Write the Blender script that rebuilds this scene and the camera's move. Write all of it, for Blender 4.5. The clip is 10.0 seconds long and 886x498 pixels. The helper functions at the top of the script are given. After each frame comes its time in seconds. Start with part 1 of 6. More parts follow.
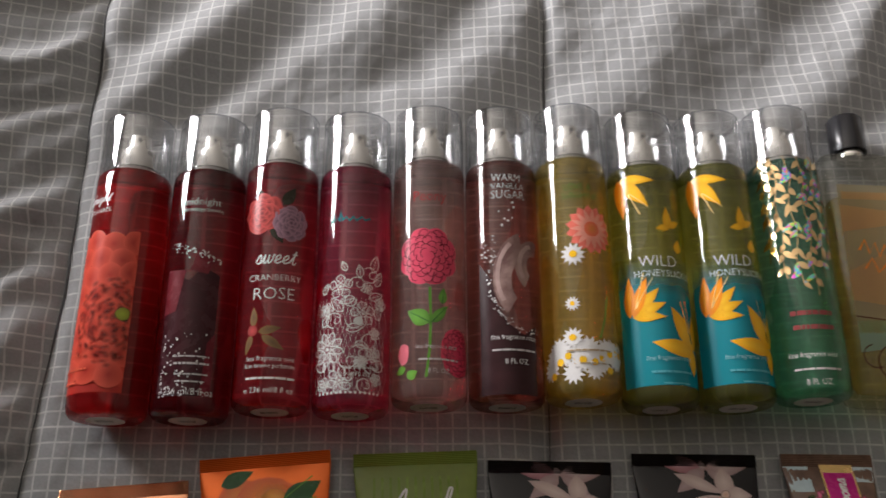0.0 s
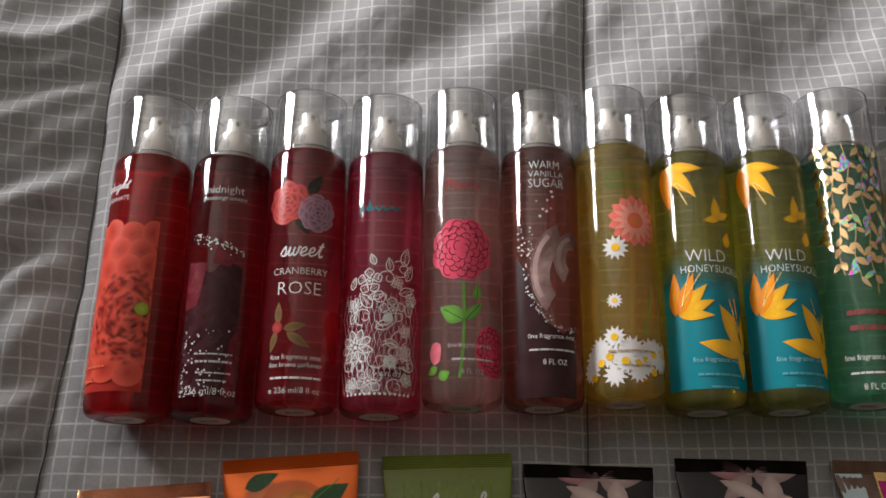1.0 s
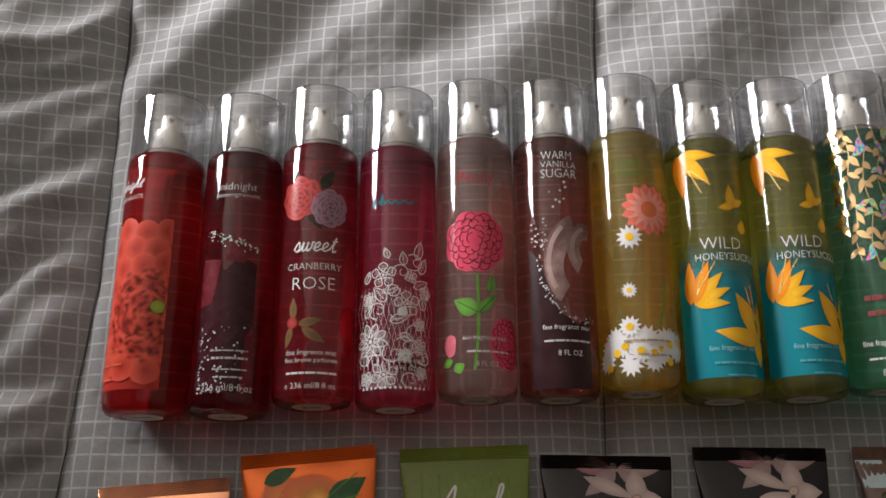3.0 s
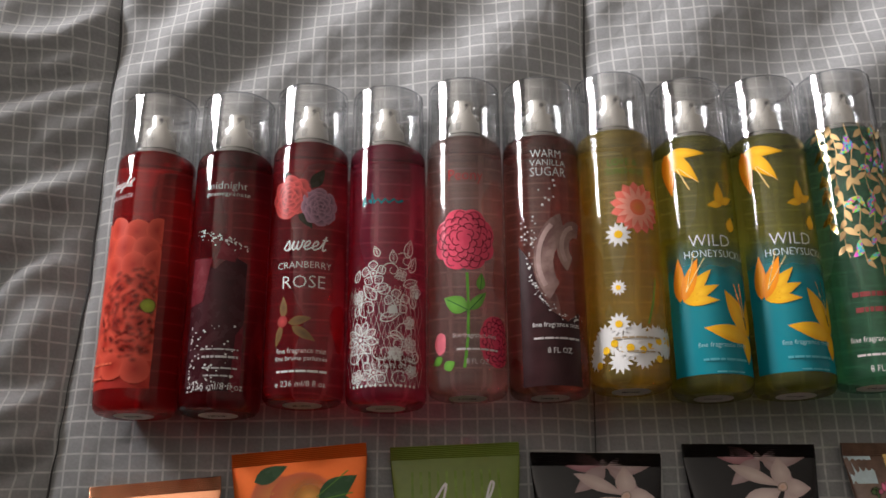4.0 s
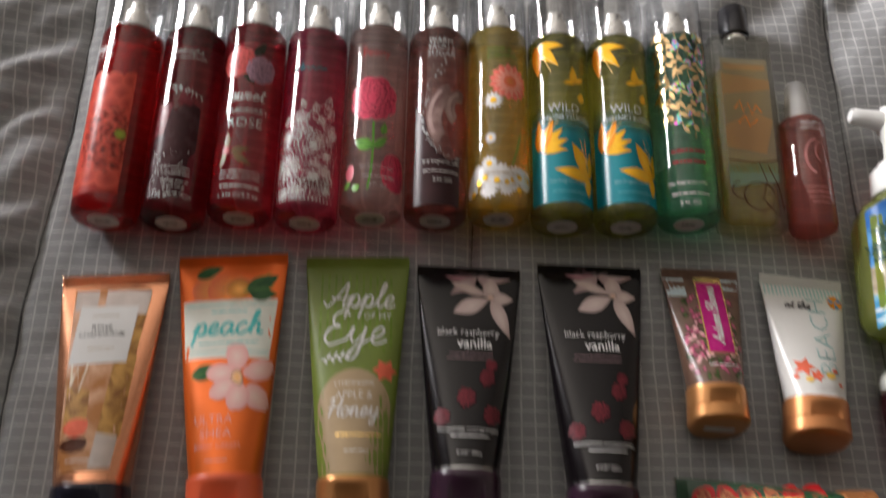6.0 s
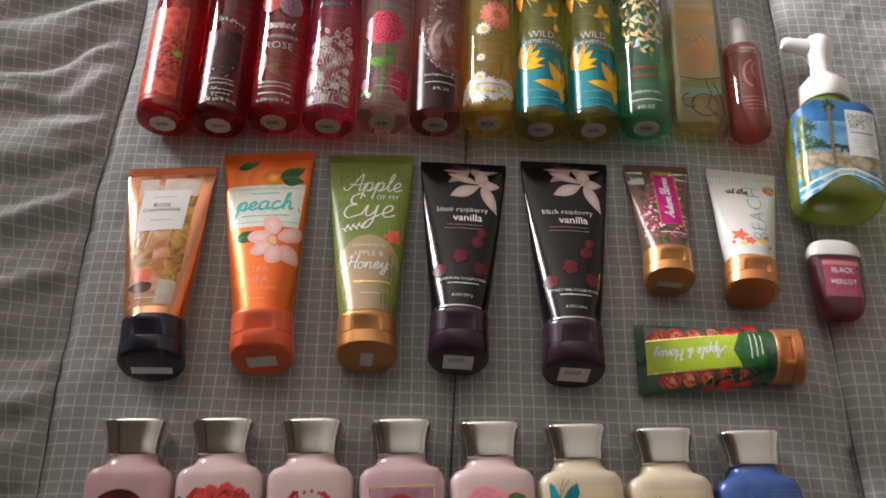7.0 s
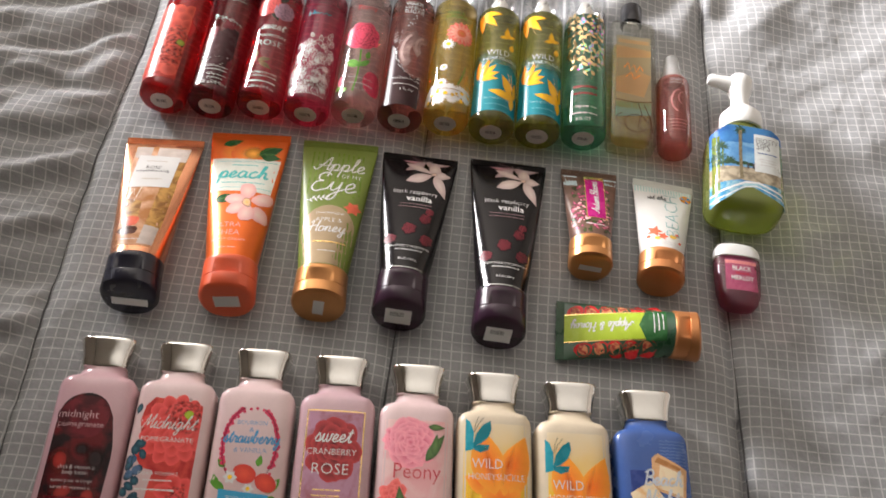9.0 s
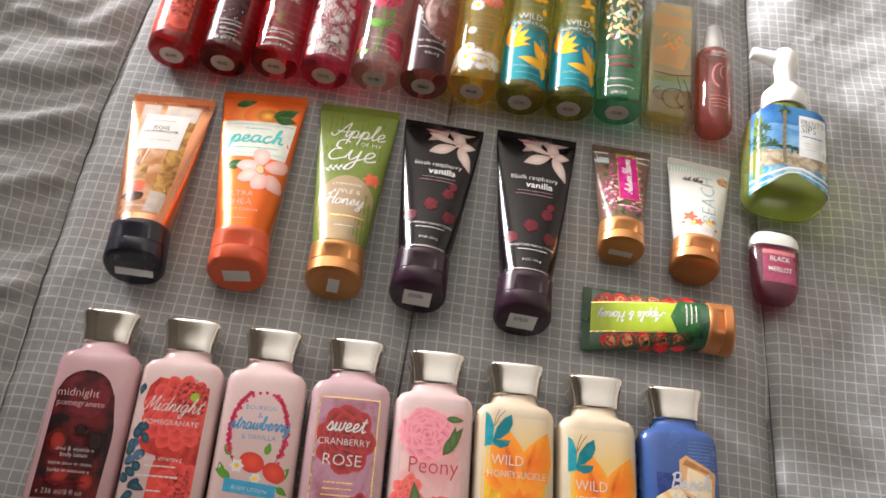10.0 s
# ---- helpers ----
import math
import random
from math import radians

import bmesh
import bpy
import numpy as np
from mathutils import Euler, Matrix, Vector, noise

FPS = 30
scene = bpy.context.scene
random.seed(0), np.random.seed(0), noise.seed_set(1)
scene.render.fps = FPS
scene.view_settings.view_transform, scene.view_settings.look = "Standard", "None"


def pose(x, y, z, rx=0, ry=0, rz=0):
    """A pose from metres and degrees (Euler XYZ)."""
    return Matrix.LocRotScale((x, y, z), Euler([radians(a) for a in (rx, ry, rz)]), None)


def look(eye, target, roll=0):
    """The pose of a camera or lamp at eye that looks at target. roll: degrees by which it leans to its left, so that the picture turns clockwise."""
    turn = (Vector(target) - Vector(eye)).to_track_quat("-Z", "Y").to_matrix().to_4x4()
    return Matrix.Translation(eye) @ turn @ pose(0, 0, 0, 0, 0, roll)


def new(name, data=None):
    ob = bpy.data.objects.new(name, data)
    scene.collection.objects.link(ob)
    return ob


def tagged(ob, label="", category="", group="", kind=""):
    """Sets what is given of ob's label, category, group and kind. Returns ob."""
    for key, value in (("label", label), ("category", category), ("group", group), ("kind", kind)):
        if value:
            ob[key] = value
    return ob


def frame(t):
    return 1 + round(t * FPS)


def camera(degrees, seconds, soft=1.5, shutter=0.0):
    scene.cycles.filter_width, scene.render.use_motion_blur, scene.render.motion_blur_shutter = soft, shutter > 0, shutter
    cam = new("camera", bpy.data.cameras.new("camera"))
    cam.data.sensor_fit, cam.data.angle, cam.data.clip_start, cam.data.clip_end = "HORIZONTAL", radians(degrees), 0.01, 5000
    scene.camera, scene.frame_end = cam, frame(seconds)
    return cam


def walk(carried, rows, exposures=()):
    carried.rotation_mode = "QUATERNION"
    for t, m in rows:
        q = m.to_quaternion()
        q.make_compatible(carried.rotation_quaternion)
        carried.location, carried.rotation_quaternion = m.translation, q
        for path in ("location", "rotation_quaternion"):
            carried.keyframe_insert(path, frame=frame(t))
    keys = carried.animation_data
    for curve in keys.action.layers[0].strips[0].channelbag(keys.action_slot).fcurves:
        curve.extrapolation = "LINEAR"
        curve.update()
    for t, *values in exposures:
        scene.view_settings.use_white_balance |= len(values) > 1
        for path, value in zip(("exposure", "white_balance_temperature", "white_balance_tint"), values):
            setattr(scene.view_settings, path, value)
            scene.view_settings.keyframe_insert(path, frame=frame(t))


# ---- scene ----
cam = camera(50.2, 10.0, 1.6, 0.5)
PATH = [
    (0, (-0.02, -0.053, 0.544), (0.052, 0.71, -1.303), 5.5),
    (0.5, (-0.024, -0.039, 0.53), (0.001, 0.691, -1.332), 2.6),
    (1, (-0.025, -0.026, 0.523), (-0.002, 0.66, -1.355), 2.6),
    (1.5, (-0.025, -0.023, 0.52), (-0.02, 0.634, -1.369), 1.3),
    (2, (-0.025, -0.021, 0.522), (-0.035, 0.635, -1.367), -0.8),
    (2.5, (-0.024, -0.023, 0.523), (-0.038, 0.64, -1.364), -1.4),
    (4, (-0.02, -0.026, 0.524), (-0.023, 0.641, -1.362), -0.7),
    (4.5, (-0.015, -0.037, 0.531), (0.0, 0.644, -1.349), 0.5),
    (5, (-0.001, -0.068, 0.551), (0.024, 0.652, -1.315), 0.8),
    (5.5, (0.01, -0.134, 0.574), (0.072, 0.657, -1.261), 3.3),
    (6, (0.02, -0.208, 0.603), (0.089, 0.593, -1.228), 6.4),
    (6.2, (0.022, -0.26, 0.603), (0.104, 0.623, -1.189), 7.6),
    (7.3, (0.042, -0.413, 0.694), (0.073, 0.505, -1.083), 3.3),
    (7.5, (0.061, -0.444, 0.701), (0.114, 0.493, -1.065), 5.9),
    (8, (0.078, -0.499, 0.714), (0.137, 0.497, -1.019), 8.6),
    (8.5, (0.084, -0.521, 0.717), (0.121, 0.523, -0.988), 8.5),
    (9, (0.072, -0.503, 0.718), (0.114, 0.554, -0.98), 8.3),
    (9.5, (0.055, -0.479, 0.702), (0.129, 0.543, -1.016), 10.3),
    (10, (0.051, -0.457, 0.693), (0.108, 0.496, -1.064), 11.5),
]
EXPOSURES = [(0.0, -0.3), (4.5, -0.28), (5.5, -0.36), (6.0, -0.22), (7.5, 0.50), (8.0, 0.64), (8.5, 0.70), (9.0, 0.85), (9.5, 1.03), (10.0, 1.12)]
walk(cam, [(t, look(eye, target, roll)) for t, eye, target, roll in PATH], EXPOSURES)

# ---- world and light: one bedroom window beside the bed, grey daylight ----
world = bpy.data.worlds.new("world")
scene.world = world
world.use_nodes = True
sky = world.node_tree.nodes.new("ShaderNodeTexSky")
sky.sky_type, sky.sun_disc = "NISHITA", False
sky.sun_elevation, sky.sun_rotation = radians(35), radians(-60)
world.node_tree.links.new(sky.outputs[0], world.node_tree.nodes["Background"].inputs[0])
world.node_tree.nodes["Background"].inputs[1].default_value = 0.12

WIN = dict(y0=0.84, y1=2.18, z0=0.03, z1=1.01)


def area_lamp(name, eye, target, w, h, power, colour):
    data = bpy.data.lights.new(name, "AREA")
    data.shape, data.size, data.size_y, data.energy, data.color = "RECTANGLE", w, h, power, colour
    ob = new(name, data)
    ob.matrix_world = look(eye, target)
    return ob


area_lamp("window_daylight", (-2.22, 1.51, 0.52), (0.0, 1.51, 0.52), 1.32, 0.96, 345.0, (1.0, 0.965, 0.98))


# ---- materials ----
def nodes_of(name):
    m = bpy.data.materials.new(name)
    m.use_nodes = True
    nt = m.node_tree
    return m, nt, nt.nodes["Principled BSDF"], nt.links.new


def mat(name, base, rough=0.5, metal=0.0, vary=0.12, scale=60.0, bump=0.0, coat=0.0, bscale=400.0, spec=0.5, trans=0.0):
    """A painted, moulded or printed surface with two scales of unevenness in tone and gloss."""
    m, nt, p, link = nodes_of(name)
    co = nt.nodes.new("ShaderNodeTexCoord")
    big, fine = nt.nodes.new("ShaderNodeTexNoise"), nt.nodes.new("ShaderNodeTexNoise")
    big.inputs["Scale"].default_value, fine.inputs["Scale"].default_value = scale, scale * 9
    big.inputs["Detail"].default_value = 3
    for n in (big, fine):
        link(co.outputs["Object"], n.inputs["Vector"])
    add = nt.nodes.new("ShaderNodeMath")
    add.operation = "MULTIPLY_ADD"
    add.inputs[1].default_value = 0.35
    link(fine.outputs[0], add.inputs[0])
    link(big.outputs[0], add.inputs[2])
    ramp = nt.nodes.new("ShaderNodeMapRange")
    ramp.inputs[1].default_value, ramp.inputs[2].default_value = 0.35, 1.0
    ramp.inputs[3].default_value, ramp.inputs[4].default_value = 1 - vary, 1 + vary
    link(add.outputs[0], ramp.inputs[0])
    mul = nt.nodes.new("ShaderNodeMix")
    mul.data_type, mul.blend_type = "RGBA", "MULTIPLY"
    mul.inputs[0].default_value = 1.0
    mul.inputs[6].default_value = (*base, 1)
    link(ramp.outputs[0], mul.inputs[7])
    link(mul.outputs[2], p.inputs["Base Color"])
    rr = nt.nodes.new("ShaderNodeMapRange")
    rr.inputs[3].default_value, rr.inputs[4].default_value = max(0.02, rough - 0.06), rough + 0.08
    link(big.outputs[0], rr.inputs[0])
    link(rr.outputs[0], p.inputs["Roughness"])
    p.inputs["Metallic"].default_value = metal
    p.inputs["Specular IOR Level"].default_value = spec
    p.inputs["Coat Weight"].default_value = coat
    p.inputs["Coat Roughness"].default_value = 0.08
    p.inputs["Transmission Weight"].default_value = trans
    if bump:
        b = nt.nodes.new("ShaderNodeBump")
        b.inputs["Strength"].default_value, b.inputs["Distance"].default_value = bump, 0.0006
        n3 = nt.nodes.new("ShaderNodeTexNoise")
        n3.inputs["Scale"].default_value = bscale
        link(co.outputs["Object"], n3.inputs["Vector"])
        link(n3.outputs[0], b.inputs["Height"])
        link(b.outputs[0], p.inputs["Normal"])
    return m


def wash(name, a, b, scale=45.0, lo=0.42, hi=0.60, rough=0.38):
    """Photographic print in which two tones run softly into each other."""
    m, nt, p, link = nodes_of(name + "_print_ink")
    co, ns, fine, r, mx = (nt.nodes.new("ShaderNode" + k) for k in ("TexCoord", "TexNoise", "TexNoise", "MapRange", "Mix"))
    ns.inputs["Scale"].default_value, ns.inputs["Detail"].default_value, ns.inputs["Distortion"].default_value = scale, 4, 0.6
    fine.inputs["Scale"].default_value = scale * 8
    for n in (ns, fine):
        link(co.outputs["Object"], n.inputs["Vector"])
    k = nt.nodes.new("ShaderNodeMath")
    k.operation, k.inputs[1].default_value = "MULTIPLY_ADD", 0.12
    link(fine.outputs[0], k.inputs[0])
    link(ns.outputs[0], k.inputs[2])
    r.inputs[1].default_value, r.inputs[2].default_value = lo + 0.06, hi + 0.06
    link(k.outputs[0], r.inputs[0])
    mx.data_type = "RGBA"
    mx.inputs[6].default_value, mx.inputs[7].default_value = (*a, 1), (*b, 1)
    link(r.outputs[0], mx.inputs[0])
    link(mx.outputs[2], p.inputs["Base Color"])
    p.inputs["Roughness"].default_value = rough
    p.inputs["Specular IOR Level"].default_value = 0.2
    return m


SOFT_INKS = {}


def softink(name, inner, outer, edge=0.8, vary=0.25, rough=0.28, cover=1.0):
    """Photographic ink: one tone in the middle of a petal and one at its rim, with a soft outline."""
    if name in SOFT_INKS:
        return SOFT_INKS[name]
    m, nt, p, link = nodes_of(name + "_soft_ink")
    at, geo, co, ns = (nt.nodes.new("ShaderNode" + k) for k in ("Attribute", "NewGeometry", "TexCoord", "TexNoise"))
    at.attribute_name = "rim"
    ns.inputs["Scale"].default_value, ns.inputs["Detail"].default_value = 260.0, 3
    link(co.outputs["Object"], ns.inputs["Vector"])
    mx, mul, tone, grain = (nt.nodes.new("ShaderNode" + k) for k in ("Mix", "Mix", "MapRange", "Math"))
    mx.data_type = mul.data_type = "RGBA"
    mul.blend_type, mul.inputs[0].default_value = "MULTIPLY", 1.0
    mx.inputs[6].default_value, mx.inputs[7].default_value = (*inner, 1), (*outer, 1)
    link(at.outputs["Fac"], mx.inputs[0])
    grain.operation, grain.inputs[1].default_value = "MULTIPLY_ADD", 0.6
    link(ns.outputs[0], grain.inputs[0])
    link(geo.outputs["Random Per Island"], grain.inputs[2])
    tone.inputs[1].default_value, tone.inputs[2].default_value = 0.2, 1.4
    tone.inputs[3].default_value, tone.inputs[4].default_value = 1 - vary, 1 + vary
    link(grain.outputs[0], tone.inputs[0])
    link(mx.outputs[2], mul.inputs[6])
    link(tone.outputs[0], mul.inputs[7])
    link(mul.outputs[2], p.inputs["Base Color"])
    p.inputs["Roughness"].default_value, p.inputs["Specular IOR Level"].default_value = rough, 0.3
    fade = nt.nodes.new("ShaderNodeMapRange")
    fade.inputs[1].default_value, fade.inputs[2].default_value = edge, 1.0
    fade.inputs[3].default_value, fade.inputs[4].default_value = cover, 0.0
    link(at.outputs["Fac"], fade.inputs[0])
    if edge < 0.8:
        link(fade.outputs[0], p.inputs["Alpha"])
    SOFT_INKS[name] = m
    return m


def fading(name, a, b, y0, y1, a_cover=1.0, rough=0.26):
    """A print that runs along its bottle from one tone at y0 to another at y1; a_cover: how much it hides at y0."""
    m, nt, p, link = nodes_of(name + "_fading_ink")
    co, sp, ns, w, r, mx, al = (nt.nodes.new("ShaderNode" + k) for k in ("TexCoord", "SeparateXYZ", "TexNoise", "Math", "MapRange", "Mix", "MapRange"))
    link(co.outputs["Object"], sp.inputs[0])
    ns.inputs["Scale"].default_value, ns.inputs["Detail"].default_value = 70.0, 3
    link(co.outputs["Object"], ns.inputs["Vector"])
    w.operation, w.inputs[1].default_value = "MULTIPLY_ADD", abs(y1 - y0) * 0.35
    link(ns.outputs[0], w.inputs[0])
    link(sp.outputs[1], w.inputs[2])
    r.inputs[1].default_value, r.inputs[2].default_value = y0, y1
    link(w.outputs[0], r.inputs[0])
    mx.data_type = "RGBA"
    mx.inputs[6].default_value, mx.inputs[7].default_value = (*a, 1), (*b, 1)
    link(r.outputs[0], mx.inputs[0])
    link(mx.outputs[2], p.inputs["Base Color"])
    al.inputs[3].default_value, al.inputs[4].default_value = a_cover, 1.0
    link(r.outputs[0], al.inputs[0])
    link(al.outputs[0], p.inputs["Alpha"])
    p.inputs["Roughness"].default_value, p.inputs["Specular IOR Level"].default_value = rough, 0.3
    return m


def clear(name, tint, bend=0.5, ior=1.3, rough=0.03, body=0.0, gloss=0.05, sheen=None, rim=0.6):
    """Clear plastic or glass: light goes straight through and is bent in parts, with a gloss on top. body: a milky share."""
    m, nt, p, link = nodes_of(name)
    nt.nodes.remove(p)
    out = nt.nodes["Material Output"]
    co = nt.nodes.new("ShaderNodeTexCoord")
    ns = nt.nodes.new("ShaderNodeTexNoise")
    ns.inputs["Scale"].default_value = 35
    link(co.outputs["Object"], ns.inputs["Vector"])
    mp = nt.nodes.new("ShaderNodeMapRange")
    mp.inputs[3].default_value, mp.inputs[4].default_value = 0.9, 1.08
    link(ns.outputs[0], mp.inputs[0])
    col = nt.nodes.new("ShaderNodeMix")
    col.data_type, col.blend_type = "RGBA", "MULTIPLY"
    col.inputs[0].default_value = 1.0
    col.inputs[6].default_value = (*tint, 1)
    link(mp.outputs[0], col.inputs[7])
    tr, rf, gl = (nt.nodes.new("ShaderNodeBsdf" + k) for k in ("Transparent", "Refraction", "Glossy"))
    link(col.outputs[2], tr.inputs[0])
    link(col.outputs[2], rf.inputs[0])
    rf.inputs["IOR"].default_value, rf.inputs["Roughness"].default_value = ior, rough
    gl.inputs["Roughness"].default_value = rough + 0.02 if sheen is None else sheen
    a, b, fr = nt.nodes.new("ShaderNodeMixShader"), nt.nodes.new("ShaderNodeMixShader"), nt.nodes.new("ShaderNodeMath")
    lw, pw = nt.nodes.new("ShaderNodeLayerWeight"), nt.nodes.new("ShaderNodeMath")
    lw.inputs[0].default_value = 0.5
    pw.operation, pw.inputs[1].default_value = "POWER", 3.2
    link(lw.outputs["Facing"], pw.inputs[0])
    fr.operation, fr.inputs[1].default_value, fr.inputs[2].default_value = "MULTIPLY_ADD", rim, gloss
    link(pw.outputs[0], fr.inputs[0])
    a.inputs[0].default_value = bend
    link(tr.outputs[0], a.inputs[1])
    link(rf.outputs[0], a.inputs[2])
    last = a
    if body:
        d1, d2 = nt.nodes.new("ShaderNodeBsdfDiffuse"), nt.nodes.new("ShaderNodeBsdfTranslucent")
        df, c = nt.nodes.new("ShaderNodeMixShader"), nt.nodes.new("ShaderNodeMixShader")
        link(col.outputs[2], d1.inputs[0])
        link(col.outputs[2], d2.inputs[0])
        link(d1.outputs[0], df.inputs[1])
        link(d2.outputs[0], df.inputs[2])
        c.inputs[0].default_value = body
        link(a.outputs[0], c.inputs[1])
        link(df.outputs[0], c.inputs[2])
        last = c
    link(fr.outputs[0], b.inputs[0])
    link(last.outputs[0], b.inputs[1])
    link(gl.outputs[0], b.inputs[2])
    link(b.outputs[0], out.inputs[0])
    return m


def quilt_cloth():
    """Grey cotton with a woven check of thin pale lines, nine millimetres apart."""
    m, nt, p, link = nodes_of("checked_grey_cotton")
    N = nt.nodes.new
    co = N("ShaderNodeTexCoord")
    warp = N("ShaderNodeTexNoise")
    warp.inputs["Scale"].default_value, warp.inputs["Detail"].default_value = 9.0, 2
    link(co.outputs["Object"], warp.inputs["Vector"])
    sub = N("ShaderNodeVectorMath")
    sub.operation = "MULTIPLY_ADD"
    sub.inputs[1].default_value = (0.006, 0.006, 0.0)
    link(warp.outputs["Color"], sub.inputs[0])
    link(co.outputs["Object"], sub.inputs[2])
    sep = N("ShaderNodeSeparateXYZ")
    link(sub.outputs[0], sep.inputs[0])
    lines = []
    for k in (0, 1):
        d = N("ShaderNodeMath"); d.operation = "DIVIDE"; d.inputs[1].default_value = 0.0090
        link(sep.outputs[k], d.inputs[0])
        f = N("ShaderNodeMath"); f.operation = "PINGPONG"; f.inputs[1].default_value = 0.5
        link(d.outputs[0], f.inputs[0])
        r = N("ShaderNodeMapRange")
        r.inputs[1].default_value, r.inputs[2].default_value = 0.035, 0.085
        r.inputs[3].default_value, r.inputs[4].default_value = 1.0, 0.0
        link(f.outputs[0], r.inputs[0])
        lines.append(r)
    mx = N("ShaderNodeMath"); mx.operation = "MAXIMUM"
    link(lines[0].outputs[0], mx.inputs[0]); link(lines[1].outputs[0], mx.inputs[1])
    thin = N("ShaderNodeTexNoise")
    thin.inputs["Scale"].default_value = 160.0
    link(co.outputs["Object"], thin.inputs["Vector"])
    wear = N("ShaderNodeMapRange")
    wear.inputs[1].default_value, wear.inputs[2].default_value = 0.25, 0.7
    wear.inputs[3].default_value, wear.inputs[4].default_value = 0.45, 0.95
    link(thin.outputs[0], wear.inputs[0])
    fac = N("ShaderNodeMath"); fac.operation = "MULTIPLY"
    link(mx.outputs[0], fac.inputs[0]); link(wear.outputs[0], fac.inputs[1])
    tone = N("ShaderNodeTexNoise")
    tone.inputs["Scale"].default_value, tone.inputs["Detail"].default_value = 700.0, 4
    link(co.outputs["Object"], tone.inputs["Vector"])
    ground = N("ShaderNodeMix"); ground.data_type = "RGBA"
    ground.inputs[6].default_value, ground.inputs[7].default_value = (0.215, 0.22, 0.225, 1), (0.315, 0.32, 0.325, 1)
    link(tone.outputs[0], ground.inputs[0])
    mix = N("ShaderNodeMix"); mix.data_type = "RGBA"
    mix.inputs[7].default_value = (0.52, 0.515, 0.51, 1)
    link(fac.outputs[0], mix.inputs[0]); link(ground.outputs[2], mix.inputs[6])
    link(mix.outputs[2], p.inputs["Base Color"])
    p.inputs["Roughness"].default_value = 0.85
    p.inputs["Sheen Weight"].default_value = 0.25
    weave = N("ShaderNodeTexNoise")
    weave.inputs["Scale"].default_value = 1500.0
    link(co.outputs["Object"], weave.inputs["Vector"])
    crease = N("ShaderNodeTexNoise")
    crease.inputs["Scale"].default_value, crease.inputs["Detail"].default_value = 55.0, 3
    link(co.outputs["Object"], crease.inputs["Vector"])
    b1, b2 = N("ShaderNodeBump"), N("ShaderNodeBump")
    b1.inputs["Strength"].default_value, b1.inputs["Distance"].default_value = 0.5, 0.0003
    b2.inputs["Strength"].default_value, b2.inputs["Distance"].default_value = 0.6, 0.004
    link(weave.outputs[0], b1.inputs["Height"]); link(crease.outputs[0], b2.inputs["Height"])
    link(b2.outputs[0], b1.inputs["Normal"]); link(b1.outputs[0], p.inputs["Normal"])
    return m


CLOTH = quilt_cloth()
PLASTER = mat("dark_taupe_wall_paint", (0.165, 0.142, 0.118), 0.8, vary=0.06, scale=3, bump=0.2, bscale=90)
CEILING = mat("cream_ceiling_paint", (0.42, 0.395, 0.35), 0.9, vary=0.04, scale=3, bump=0.2, bscale=60)
CARPET = mat("brown_carpet", (0.12, 0.095, 0.07), 0.95, vary=0.2, scale=20, bump=0.5, bscale=300)
WHITE_TRIM = mat("white_gloss_trim", (0.75, 0.75, 0.73), 0.35, vary=0.04, scale=10)
PANE = clear("window_glass", (0.97, 0.98, 0.97), bend=0.0)
WHITE = mat("white_plastic", (0.74, 0.74, 0.72), 0.32, vary=0.05)
PAPER = mat("white_paper_sticker", (0.66, 0.65, 0.63), 0.6, vary=0.06)
INK = mat("black_ink", (0.03, 0.03, 0.035), 0.5)
PUMP = mat("satin_silver_sprayer", (0.86, 0.84, 0.80), 0.26, 0.7, vary=0.05)
COLLAR = clear("clear_collar_plastic", (0.80, 0.80, 0.81), bend=0.6, ior=1.4)
OVERCAP = clear("clear_cap_plastic", (0.95, 0.955, 0.96), bend=0.0, rough=0.0, gloss=0.10, rim=0.9)
RIM = clear("thick_clear_rim", (0.84, 0.85, 0.87), bend=0.3, ior=1.1)
CHROME = mat("brushed_silver_cap", (0.86, 0.85, 0.82), 0.06, 1.0, vary=0.05, scale=40)
BLACK = mat("glossy_black_plastic", (0.012, 0.012, 0.014), 0.22, vary=0.2)
NAVY = mat("dark_navy_plastic", (0.018, 0.018, 0.032), 0.25, vary=0.2)
PLUM = mat("dark_plum_plastic", (0.032, 0.012, 0.026), 0.22, vary=0.2)
CORAL = mat("coral_plastic", (0.78, 0.125, 0.05), 0.32, vary=0.06)
GOLD = mat("gold_metallic_plastic", (0.58, 0.27, 0.10), 0.30, 0.7, vary=0.08)
COPPER = mat("rose_copper_foil", (0.80, 0.36, 0.20), 0.22, 0.85, vary=0.12)
BRONZE = mat("bronze_plastic", (0.58, 0.24, 0.09), 0.32, 0.55, vary=0.08)


# ---- mesh helpers ----
def thing(name, m, label, category, group=""):
    ob = tagged(new(name), label, category, group)
    ob.empty_display_size = 0.02
    ob.matrix_basis = m
    return ob


def part(name, bm, material, parent=None, label="", smooth=True):
    me = bpy.data.meshes.new(name)
    bm.normal_update()
    bm.to_mesh(me)
    bm.free()
    me.materials.append(material)
    if smooth:
        me.shade_smooth()
        me.set_sharp_from_angle(angle=radians(42))
    ob = new(name, me)
    ob.parent = parent
    return tagged(ob, label)


